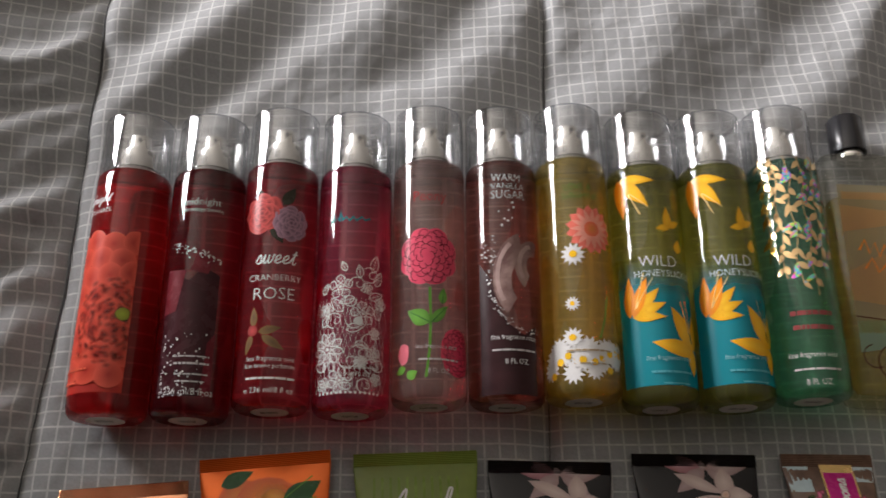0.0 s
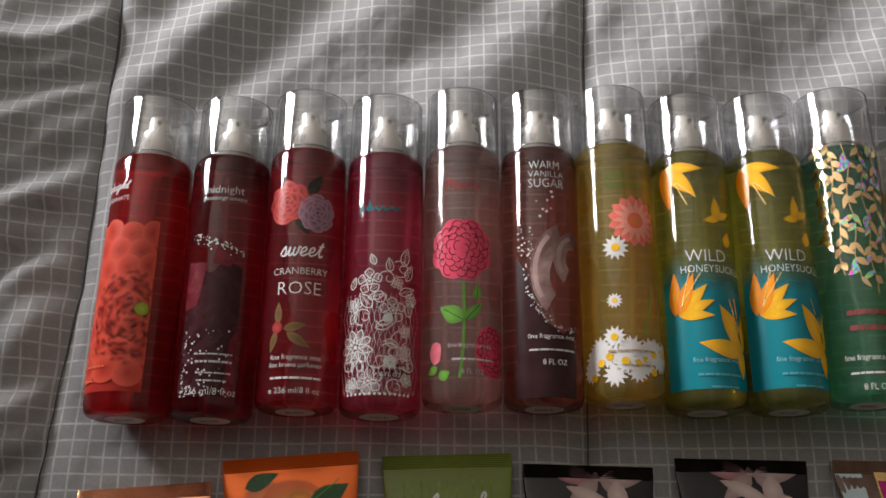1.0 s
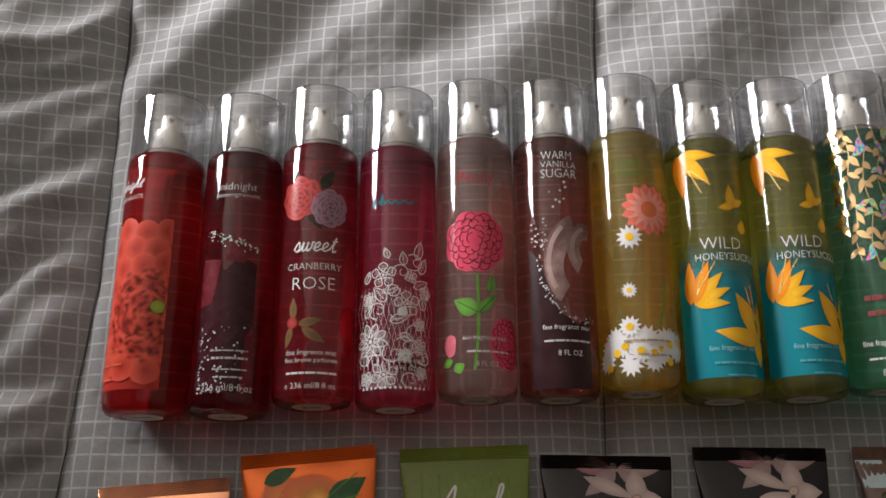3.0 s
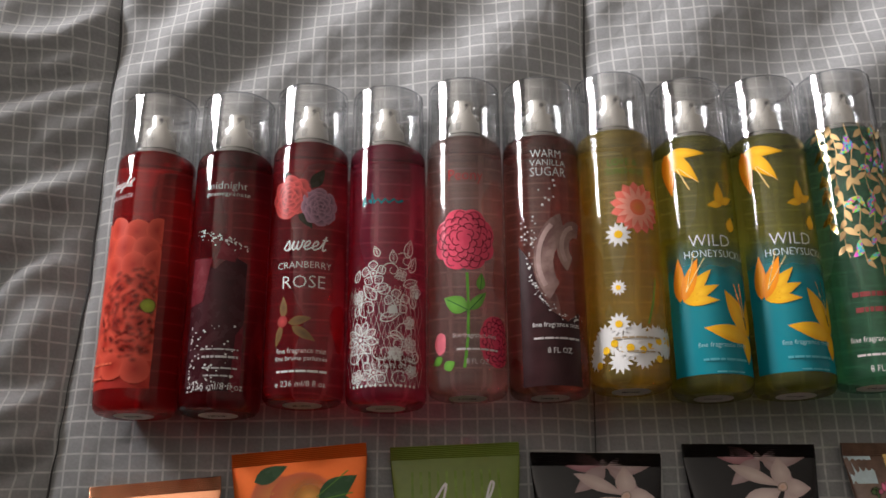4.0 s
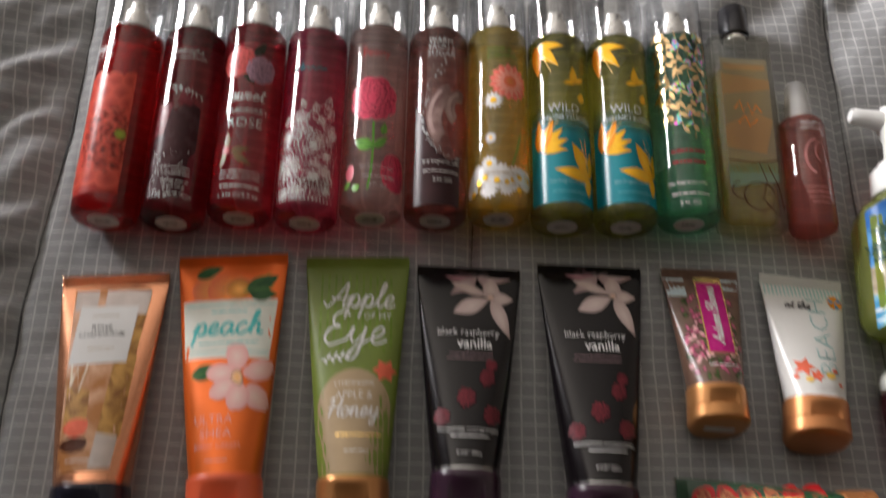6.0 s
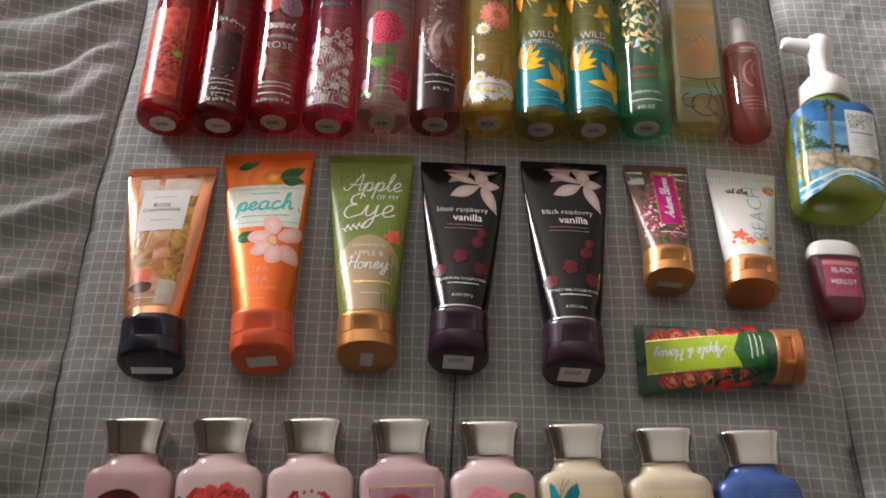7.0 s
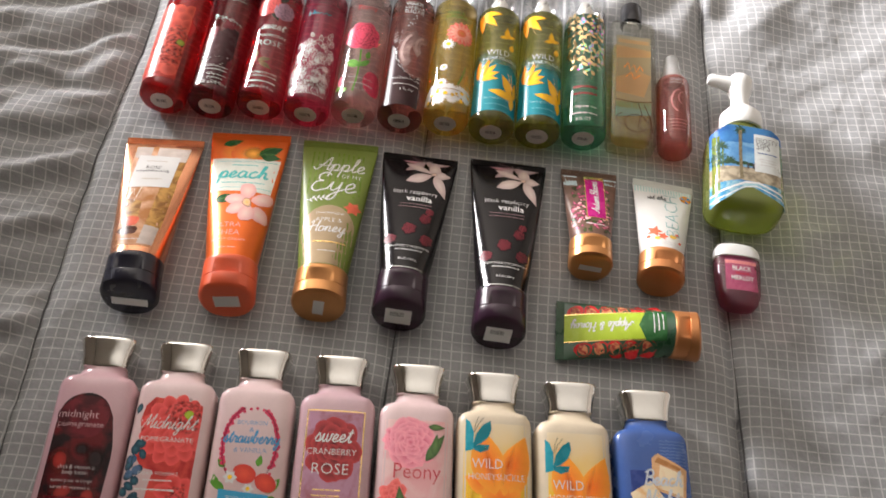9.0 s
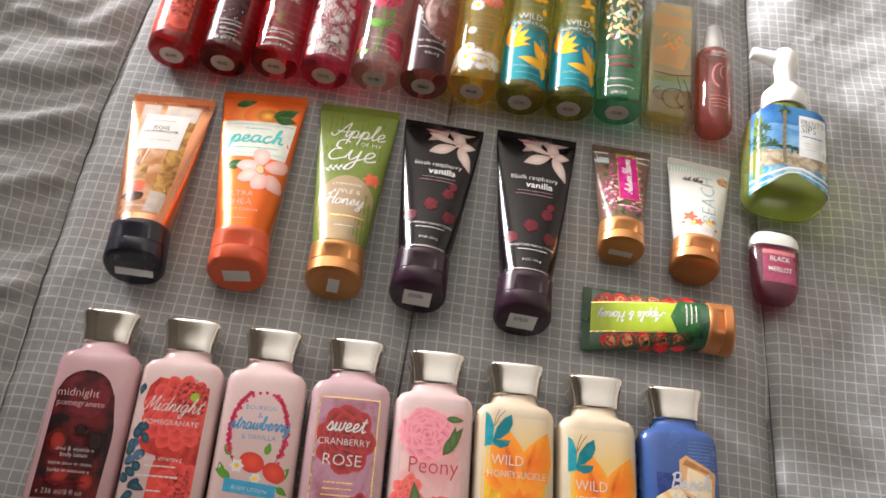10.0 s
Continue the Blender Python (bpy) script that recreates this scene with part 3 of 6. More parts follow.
def quilt():
    def steps(a, b, fine0, fine1, st, coarse):
        out, v = [], a
        while v < b:
            out.append(v)
            v += st if fine0 - 1e-6 <= v < fine1 else coarse
        return out + [b]
    xs = steps(-1.0, 1.0, -0.46, 0.60, 0.0036, 0.02)
    ys = steps(-1.05, 1.05, -0.42, 0.47, 0.0045, 0.02)
    spread = thing("bedspread", pose(0, 0, 0), "grey checked cotton quilted bedspread with sewn channels", "bedspread")
    cuts = [xs[0]] + [min(xs, key=lambda v: abs(v - c)) for c in SEAMS] + [xs[-1]]
    for a, b in zip(cuts, cuts[1:]):
        cols = [x for x in xs if a <= x <= b]
        n = len(cols)
        verts = [(x, y, quilt_height(x, y)) for y in ys for x in cols]
        faces = [(j * n + i, j * n + i + 1, (j + 1) * n + i + 1, (j + 1) * n + i) for j in range(len(ys) - 1) for i in range(n - 1)]
        me = bpy.data.meshes.new("quilted_channel")
        me.from_pydata(verts, [], faces)
        me.materials.append(CLOTH)
        me.shade_smooth()
        ob = new("quilted_channel", me)
        ob.parent = spread
    # Dark strips laid in three seams: the groove's shade, put in as colour.
    seam_shade = mat("dark_grey_seam_shade", (0.075, 0.075, 0.078), 0.9, vary=0.3, scale=300)
    for k in (2, 3, 4):
        bm, prev = bmesh.new(), None
        for j in range(301):
            y = -0.50 + 1.05 * j / 300
            x = seam_x(k, y)
            w = 0.0006 + 0.0003 * math.sin(40 * y + k)
            z = max(quilt_height(x + d, y) for d in (-0.0012, 0.0, 0.0012)) + 0.0003
            pair = [bm.verts.new((x + d, y, z + e)) for d, e in ((-w, 0.0), (0.0, 0.0005), (w, 0.0))]
            if prev:
                for a in (0, 1):
                    bm.faces.new((prev[a], prev[a + 1], pair[a + 1], pair[a]))
            prev = pair
        part("seam_shade_strip", bm, seam_shade, spread, "dark strip standing in for the shade in the sewn seam")


quilt()
bed = thing("bed", pose(0, 0, FLOOR_Z), "low bed with a pale mattress under the bedspread", "bed")
SHEET = mat("pale_mattress_ticking", (0.6, 0.6, 0.58), 0.9, vary=0.05)
part("mattress", box(-0.97, 0.97, -1.02, 1.02, 0.34, 0.575, 0.03), SHEET, bed)
part("bed_base", box(-0.95, 0.95, -1.0, 1.0, 0.10, 0.34, 0.01), CARPET, bed)
for x in (-0.9, 0.9):
    for y in (-0.95, 0.95):
        part("leg", turned([(0.0, 0.02), (0.10, 0.03)], 0.0, 16), BLACK, bed).matrix_basis = pose(x, y, 0, 90, 0, 0)


# ---- body mists: clear round bottles lying side by side ----
R = 0.0217


def base_sticker(parent, y, zc, radius=10.5, seed=0):
    s = end_surf(y, zc)
    art(parent, s, "round_sticker", PAPER, [oval(0, 0, radius, n=28)], 1, "white paper price sticker", 0)
    r = random.Random(seed)
    art(parent, s, "barcode", INK, [rect(-5 + 1.1 * i, -2.2, -5 + 1.1 * i + r.uniform(0.3, 0.8), 2.2) for i in range(9)], 2, "", 0)


def sprayer(parent, y, zc, k=1.0):
    part("collar", turned([(y - 0.0008, 0.0150 * k), (y + 0.0004, 0.0156 * k), (y + 0.0034 * k, 0.0152 * k), (y + 0.0042 * k, 0.0128 * k)], zc), COLLAR, parent)
    s = part("sprayer", turned([(y + 0.0036 * k, 0.0094 * k), (y + 0.0040 * k, 0.0097 * k), (y + 0.0180 * k, 0.0096 * k), (y + 0.0182 * k, 0.0068 * k),
                                (y + 0.0278 * k, 0.0067 * k), (y + 0.0280 * k, 0.0056 * k)], zc, 40), PUMP, parent, "satin silver spray nozzle")
    part("nozzle_hole", turned([(0.0, 0.0012), (0.0008, 0.0012)], 0.0, 12), INK, s).matrix_basis = pose(0.0015, y + 0.0245 * k, zc + 0.0066 * k, 90, 0, 0)


def mist(x, y, rz, tint, label, seed=0, bend=0.65, body=0.07):
    ob = thing("body_mist_bottle", pose(x, y, -0.001, 0, 0, rz), label, "mist bottle", "row of body mists")
    m = clear("tinted_liquid", tint, bend=bend, ior=1.36, rough=0.02, body=body, gloss=0.035, sheen=0.06)
    part("bottle", turned([(0.0, 0.0165), (0.0008, 0.0195), (0.003, R - 0.0005), (0.006, R), (0.1425, R), (0.1446, R - 0.0004), (0.1460, R - 0.0013), (0.1468, R - 0.0032), (0.1472, 0.0150)], R), m, ob,
         "clear bottle filled with tinted liquid")
    sprayer(ob, 0.1476, R)
    part("overcap", turned([(0.1452, R - 0.0004), (0.1825, R - 0.0008), (0.1833, R - 0.0016), (0.1833, R - 0.0030), (0.1815, R - 0.0026), (0.1452, R - 0.0020)], R, 56, (False, False)),
         OVERCAP, ob, "clear plastic overcap")
    part("overcap_top", turned([(0.1815, R - 0.0026), (0.1823, R - 0.0026)], R, 48), OVERCAP, ob)
    part("cap_rim", loft([ring(0.1827 + 0.0006 * math.sin(a), R - 0.0014 + 0.0006 * math.cos(a), R - 0.0014 + 0.0006 * math.cos(a), R) for a in (0, 1.05, 2.09, 3.14, 4.19, 5.24, 6.283)], (False, False)), RIM, ob)
    base_sticker(ob, 0.0, R, seed=seed)
    return ob, round_surf(R, R)


MISTS = []
for x, y, rz, tint, label in (
        (-0.186, 0.059, 0.2, (0.86, 0.10, 0.11), "deep red mist bottle with a scarlet flower label"),
        (-0.1410, 0.059, 0.0, (0.72, 0.11, 0.15), "dark wine mist bottle with speckled label"),
        (-0.0965, 0.064, 0.3, (0.93, 0.19, 0.24), "crimson mist bottle with white lettering"),
        (-0.0520, 0.062, 0.2, (0.98, 0.20, 0.34), "raspberry mist bottle with white lace print"),
        (-0.008, 0.067, 0.0, (1.0, 0.74, 0.70), "pale pink mist bottle with peony print"),
        (0.036, 0.067, 0.0, (0.86, 0.46, 0.42), "brown mist bottle with cream swirl print"),
        (0.0795, 0.070, 0.0, (1.0, 0.82, 0.30), "golden yellow mist bottle with daisies"),
        (0.1232, 0.066, -0.3, (0.86, 0.84, 0.31), "olive and teal mist bottle with yellow petals"),
        (0.1672, 0.067, -0.3, (0.86, 0.84, 0.31), "olive and teal mist bottle with yellow petals"),
        (0.2112, 0.071, -0.6, (0.44, 0.80, 0.62), "green mist bottle with shiny foil leaves")):
    MISTS.append(mist(x, y, rz, tint, label, len(MISTS), 0.84 if len(MISTS) < 4 else 0.74, (0.10, 0.06, 0.09, 0.12, 0.13, 0.07, 0.17, 0.11, 0.11, 0.10)[len(MISTS)]))

# flat fragrance bottle with a black cap
ob = thing("fragrance_bottle", pose(0.2585, 0.070, 0.0, 0, 0, -1.5), "flat clear fragrance bottle with yellow liquid and black cap", "bottle")
FLAT_GLASS = clear("flat_clear_glass", (0.95, 0.95, 0.91), bend=0.2, ior=1.15)
FLAT_JUICE = clear("pale_yellow_liquid", (0.98, 0.87, 0.48), bend=0.25, ior=1.15, body=0.14)
part("bottle", loft([ring(y, w, d, 0.0135, 5.0) for y, w, d in ((0.0, 0.018, 0.009), (0.002, 0.0225, 0.0125), (0.005, 0.0238, 0.0135), (0.152, 0.0238, 0.0135), (0.158, 0.0225, 0.0125), (0.161, 0.016, 0.009))]),
     FLAT_GLASS, ob, "thick clear glass")
part("liquid", loft([ring(y, w, d, 0.0135, 4.0) for y, w, d in ((0.008, 0.016, 0.007), (0.012, 0.0188, 0.009), (0.128, 0.0188, 0.009), (0.130, 0.018, 0.0085))]), FLAT_JUICE, ob, "pale yellow liquid")
part("collar", turned([(0.160, 0.0085), (0.166, 0.0085)], 0.0135, 24), CHROME, ob)
part("cap", turned([(0.164, 0.0105), (0.1645, 0.0112), (0.188, 0.0112), (0.1895, 0.0102)], 0.0135, 40), BLACK, ob, "black cylindrical cap")
FLAT = ob, (lambda u, v, h: Vector((u, v, 0.027 + h)))

# small travel mist
ob = thing("travel_mist_bottle", pose(0.3005, 0.070, 0.0, 0, 0, -1.0), "small rose-brown travel mist with frosted cap", "mist bottle")
part("bottle", turned([(0.0, 0.012), (0.001, 0.0150), (0.004, 0.0165), (0.083, 0.0165), (0.087, 0.0150), (0.089, 0.0110)], 0.0165), clear("rose_brown_liquid", (0.82, 0.40, 0.36), bend=0.35, ior=1.15, body=0.12), ob)
part("sprayer", turned([(0.088, 0.0068), (0.108, 0.0062), (0.110, 0.005)], 0.0165, 24), WHITE, ob)
part("overcap", turned([(0.088, 0.0108), (0.118, 0.0078), (0.1205, 0.0066)], 0.0165, 32), clear("frosted_cap", (0.85, 0.85, 0.85), bend=0.5, ior=1.05, rough=0.25, body=0.35), ob, "frosted plastic cap")
TRAVEL = ob, round_surf(0.0165, 0.0165)


# ---- cream tubes ----
LEAN = 0.20
def tube(x, y, rz, length, cap, half, neck, body_mat, cap_mat, label, name="cream_tube", cap_grow=0.0012):
    """A lying squeeze tube: cap at its foot, flat crimped end at the top."""
    ob = thing(name, pose(x, y, 0.0, 0, 0, rz), label, "cream tube", "row of cream tubes")
    top = length - 0.007

    def size(v):
        t = min(1.0, max(0.0, (v - cap) / (top - cap)))
        w = neck + (half - neck) * t ** 0.9
        d = neck * 0.90 * (1 - t) ** 0.9 + 0.0010
        return w, d, d + 0.0006 + 0.003 * t

    def surf(u, v, h):
        w, d, zc = size(v)
        q = min(0.995, abs(u) / w)
        z = zc + (d + h) * (1 - q ** 2.2) ** (1 / 2.2)
        return Vector((u, v, z + h * 0.4))

    rows = []
    for i in range(25):
        v = cap + (top - cap) * (i / 24)
        w, d, zc = size(v)
        rows.append(ring(v, w, d, zc, 2.2, 56))
    b = part("tube", loft(rows), body_mat, ob)
    w, d, zc = size(top)
    bm = loft([ring(v, w, d + 0.0003 * (k % 2), zc, 6.0, 56) for k, v in enumerate([top + 0.0005 * j for j in range(15)])])
    part("crimp", bm, body_mat, b, "flattened ridged end seam", False)
    g = neck + cap_grow
    zc = 0.9 * g + 0.0006

    def notch(px, y_, pz):
        """Depth of the thumb recess above the hinge line of the lid."""
        t = (y_ / cap - 0.50) / 0.36
        q = abs(px) / (0.50 * g)
        if pz < zc or t <= 0 or t >= 1 or q >= 1:
            return 0.0
        return 0.0034 * min(1.0, 6 * (1 - q)) * (1 - t) ** 0.8 * (1 - 0.5 * q * q)
    prof = [(0.0, g - 0.003), (0.0006, g - 0.001), (0.003, g + 0.0008), (cap * 0.48, g + 0.0004), (cap * 0.485, g - 0.0003), (cap * 0.50, g - 0.0003), (cap * 0.505, g + 0.0003), (cap - 0.001, g), (cap, g - 0.0009)]
    fine = [(cap * (0.52 + 0.04 * j), g + 0.0003 * (1 - j / 11)) for j in range(11)]
    prof = prof[:7] + fine + prof[7:]
    rows = []
    for y_, r in prof:
        k = LEAN * max(0.0, 1 - y_ / (cap * 0.48))
        rows.append([(px, py + k * (pz - zc), pz - notch(px, y_, pz)) for px, py, pz in ring(y_, r, r * 0.95, zc, 2.2, 112)])
    c = part("cap", loft(rows), cap_mat, ob, "flip-top cap")
    cs = lambda u, v, h: Vector((u, v, zc + (g * 0.9 + h) * (1 - min(0.99, abs(u) / g) ** 2.25) ** (1 / 2.25)))
    # raised lip below the thumb recess
    bm = bmesh.new()
    rows = [[bm.verts.new(cs(0.052 * g * (2 * i - 10), cap * v, h * (1 - (abs(i - 5) / 5) ** 4))) for i in range(11)] for v, h in ((0.43, 0.0), (0.46, 0.0007), (0.485, 0.0010), (0.505, 0.0008), (0.51, -0.0012))]
    for a, e in zip(rows, rows[1:]):
        for i in range(10):
            bm.faces.new((a[i], a[i + 1], e[i + 1], e[i]))
    bmesh.ops.recalc_face_normals(bm, faces=bm.faces)
    part("thumb_lip", bm, cap_mat, c, smooth=False)
    return ob, surf, zc


def foot_sticker(tub, w, h, turn=0.0, code=True, dz=0.0):
    ob, _, zc = tub
    s = end_surf(LEAN * dz, zc + dz, LEAN)
    o = rect(-w / 2, -h / 2, w / 2, h / 2)
    c, n = math.cos(radians(turn)), math.sin(radians(turn))
    art(ob, s, "price_sticker", PAPER, [[(x * c - y * n, x * n + y * c) for x, y in o]], 1, "white paper sticker", 0)
    if code:
        r = random.Random(int(w * 10))
        art(ob, s, "barcode", INK, [rect(-w * 0.3 + 1.0 * i, 0.3, -w * 0.3 + 1.0 * i + r.uniform(0.25, 0.7), h * 0.32) for i in range(int(w * 0.55))], 2, "", 0)


T_ORANGE = mat("orange_gloss_tube", (0.80, 0.155, 0.022), 0.30, 0.5, vary=0.08)
T_GREEN = mat("moss_green_tube", (0.165, 0.225, 0.035), 0.36, vary=0.2, scale=25, spec=0.4)
T_BLACK = mat("black_gloss_tube", (0.006, 0.0045, 0.0055), 0.17, vary=0.2, spec=0.35)
T_PINK = mat("floral_pink_tube", (0.15, 0.085, 0.060), 0.3, vary=0.35, scale=180)
T_WHITE = mat("white_gloss_tube", (0.68, 0.67, 0.64), 0.3, vary=0.05)
T_DARKGREEN = mat("bottle_green_tube", (0.025, 0.075, 0.04), 0.28, vary=0.3, scale=120)
TUBES = dict(
    champagne=tube(-0.1625, -0.150, 4.4, 0.177, 0.034, 0.0352, 0.0215, COPPER, NAVY, "copper and cream squeeze tube with navy cap"),
    peach=tube(-0.0840, -0.143, 4.8, 0.187, 0.034, 0.0365, 0.0212, T_ORANGE, CORAL, "orange squeeze tube with peach print and coral cap"),
    apple=tube(-0.0090, -0.139, 2.0, 0.184, 0.031, 0.0350, 0.0207, T_GREEN, GOLD, "moss green squeeze tube with gold cap"),
    berry=tube(0.0575, -0.139, -1.0, 0.179, 0.036, 0.0352, 0.0205, T_BLACK, PLUM, "glossy black squeeze tube with white orchid"),
    berry2=tube(0.1415, -0.146, -0.6, 0.190, 0.036, 0.0358, 0.0208, T_BLACK, PLUM, "glossy black squeeze tube with white orchid"),
    blooms=tube(0.2190, -0.070, -0.6, 0.114, 0.026, 0.0265, 0.0175, T_PINK, GOLD, "small pink floral squeeze tube with gold cap"),
    beach=tube(0.2805, -0.078, -5.0, 0.119, 0.027, 0.0285, 0.0185, T_WHITE, BRONZE, "small white squeeze tube with bronze cap"),
    honey=tube(0.3115, -0.127, 90.0, 0.1195, 0.0245, 0.0280, 0.0188, T_DARKGREEN, BRONZE, "small green and red squeeze tube lying crosswise"))


# ---- lotion bottles ----
LH, LD = 0.0292, 0.0170
LOTIONS = []


def lotion(x, body_mat, label, y=-0.354):
    ob = thing("lotion_bottle", pose(x, y, 0.0, 0, 0, 3.0), label, "lotion bottle", "row of lotion bottles")
    prof = [(0.0, 0.024, 0.012), (0.001, 0.0268, 0.0150), (0.005, LH, LD), (0.121, LH, LD), (0.1255, LH - 0.0008, LD), (0.1295, LH - 0.0036, LD - 0.0008), (0.1325, LH - 0.0092, LD - 0.0026), (0.135, 0.0180, 0.0138), (0.137, 0.0168, 0.0132), (0.140, 0.0165, 0.0130)]
    part("bottle", loft([ring(v, w, d, LD, 4.6 if v < 0.131 else 2.6, 64) for v, w, d in prof]), body_mat, ob)
    prof = [(0.1390, 0.0160, 0.0132), (0.1398, 0.0180, 0.0140), (0.1404, 0.0182, 0.0141), (0.146, 0.0186, 0.0144), (0.152, 0.0196, 0.0149), (0.1575, 0.0211, 0.0156), (0.1612, 0.0222, 0.0161), (0.1626, 0.0224, 0.0162), (0.1635, 0.0220, 0.0158), (0.1640, 0.0211, 0.0150), (0.1642, 0.0196, 0.0138)]
    part("cap", loft([ring(v, w, d, LD, 3.6, 64) for v, w, d in prof]), CHROME, ob, "flared silver cap")
    return ob, lambda u, v, h: Vector((u, v, LD + (LD + h) * (1 - min(0.995, abs(u) / LH) ** 4.6) ** (1 / 4.6)))


L_PINK = mat("pale_pink_lotion_bottle", (0.74, 0.55, 0.55), 0.22, vary=0.06, coat=0.25)
L_ROSE = mat("dusty_rose_lotion_bottle", (0.62, 0.39, 0.43), 0.22, vary=0.06, coat=0.25)
L_MAUVE = mat("mauve_lotion_bottle", (0.60, 0.40, 0.44), 0.22, vary=0.06, coat=0.25)
L_CREAM = mat("cream_lotion_bottle", (0.68, 0.58, 0.43), 0.22, vary=0.06, coat=0.25)
L_BLUE = mat("cobalt_lotion_bottle", (0.045, 0.105, 0.33), 0.25, vary=0.12)
for x, m, label in ((-0.157, L_ROSE, "rose pink lotion bottle with dark fruit label"), (-0.0965, L_PINK, "pale pink lotion bottle with red flower label"),
                    (-0.0355, L_PINK, "pale pink lotion bottle with berry wreath"), (0.0265, L_MAUVE, "mauve lotion bottle with gold-framed rose label"),
                    (0.0880, L_PINK, "pink lotion bottle with peony label"), (0.1485, L_CREAM, "cream lotion bottle with orange flower label"),
                    (0.2095, L_CREAM, "cream lotion bottle with orange flower label"), (0.2705, L_BLUE, "cobalt blue lotion bottle with toast print")):
    LOTIONS.append(lotion(x, m, label, -0.354 + (0.0, 0.002, 0.0035, 0.005, 0.005, 0.005, 0.004, 0.004)[len(LOTIONS)]))

# ---- foaming hand soap with pump ----
ob = thing("hand_soap_bottle", pose(0.3570, -0.012, 0.0, 0, 0, -3.5), "green foaming hand soap with white pump", "soap bottle")
SOAP = clear("lime_green_soap", (0.62, 0.70, 0.20), bend=0.5, ior=1.33, body=0.34)
SD, SW = 0.025, 0.0340
part("bottle", loft([ring(v, w, d, SD, n, 64) for v, w, d, n in ((0.003, 0.024, 0.014, 2.6), (0.0045, 0.0270, 0.019, 2.8), (0.008, 0.0310, 0.0230, 3.2), (0.014, SW - 0.0004, SD - 0.0003, 3.6), (0.018, SW, SD, 3.8), (0.082, SW, SD, 3.8), (0.090, 0.0328, 0.0238, 3.2),
     (0.097, 0.030, 0.021, 2.0), (0.103, 0.022, 0.018, 2.0), (0.108, 0.0185, 0.0175, 2.0))]), SOAP, ob, "clear bottle of lime green soap")
part("collar", turned([(0.108, 0.0198), (0.109, 0.0205), (0.126, 0.0200), (0.1280, 0.0185), (0.130, 0.0150), (0.134, 0.0140)], SD, 48), WHITE, ob, "white ribbed collar")
bm = turned([(0.132, 0.0095), (0.152, 0.0085), (0.158, 0.0105), (0.167, 0.0128), (0.175, 0.0122), (0.179, 0.009)], SD, 40)
head = part("pump_head", bm, WHITE, ob)
bm = loft([ring(v, w, d, 0.0, 2.2, 24) for v, w, d in ((0.0, 0.0085, 0.0080), (0.010, 0.0072, 0.0068), (0.019, 0.0064, 0.0058), (0.025, 0.0062, 0.0058), (0.028, 0.0046, 0.0044))])
part("spout", bm, WHITE, head).matrix_basis = pose(-0.004, 0.168, SD + 0.001, 0, 0, 84)
SOAP_THING = ob, lambda u, v, h: Vector((u, v, SD + (SD + h) * (1 - min(0.99, abs(u) / SW) ** 3.8) ** (1 / 3.8)))

# ---- pocket hand sanitizer ----
ob = thing("sanitizer_bottle", pose(0.3515, -0.091, 0.0, 0, 0, -1.5), "small wine red hand sanitizer with white cap", "sanitizer")
part("bottle", loft([ring(v, w, d, 0.0105, 3.0, 48) for v, w, d in ((0.0, 0.010, 0.0065), (0.001, 0.0135, 0.0085), (0.005, 0.0165, 0.0098), (0.014, 0.0190, 0.0105), (0.038, 0.0205, 0.0105), (0.048, 0.0203, 0.0105), (0.050, 0.018, 0.009))]),
     clear("wine_red_gel", (0.62, 0.17, 0.28), bend=0.35, ior=1.2, body=0.22), ob, "clear bottle of wine red gel")
part("cap", loft([ring(v, w, d, 0.0105, 3.0, 48) for v, w, d in ((0.0495, 0.0203, 0.0100), (0.0500, 0.0208, 0.0106), (0.055, 0.0206, 0.0105), (0.0595, 0.0192, 0.0098), (0.0628, 0.0165, 0.0083), (0.0648, 0.0115, 0.0058), (0.0655, 0.005, 0.0025))]), WHITE, ob, "white snap cap")
SANI = ob, lambda u, v, h: Vector((u, v, 0.0105 + (0.0105 + h) * (1 - min(0.99, abs(u) / 0.02) ** 3) ** (1 / 3)))


# ---- printed artwork ----
INKS = {}


def ink(name, colour, rough=0.26, metal=0.0, vary=0.10, scale=120.0):
    if name not in INKS:
        INKS[name] = mat(name + "_ink", colour, rough, metal, vary=vary, scale=scale, spec=0.2)
    return INKS[name]


W_INK = ink("white", (0.72, 0.71, 0.70), vary=0.05)
GREY_INK = ink("pale_grey", (0.55, 0.52, 0.52))
CORALINK = ink("light_coral", (0.78, 0.16, 0.09), vary=0.2)
WINE = ink("wine", (0.045, 0.008, 0.012), vary=0.35)
RED = ink("bright_red", (0.60, 0.03, 0.035), vary=0.15)
MAROON = ink("maroon", (0.15, 0.013, 0.022), vary=0.35)
PINK = ink("peony_pink", (0.62, 0.045, 0.11), vary=0.2)
PALEPINK = ink("pale_pink", (0.82, 0.46, 0.47), vary=0.10)
ROSEPINK = ink("rose_pink", (0.72, 0.17, 0.22), vary=0.15)
LEAF = ink("leaf_green", (0.10, 0.27, 0.035), 0.3, 0.2, vary=0.25)
DEEPLEAF = ink("deep_green", (0.03, 0.11, 0.035), vary=0.25)
LIME = ink("lime_green", (0.38, 0.50, 0.04), vary=0.08)
YELLOW = ink("golden_yellow", (0.85, 0.50, 0.02), 0.28, 0.25, vary=0.12)
AMBER = ink("amber", (0.84, 0.30, 0.015), 0.28, 0.25, vary=0.15)
ORANGE = ink("soft_orange", (0.84, 0.25, 0.02), vary=0.2)
PALEYELLOW = ink("pale_yellow", (0.82, 0.52, 0.09), vary=0.15)
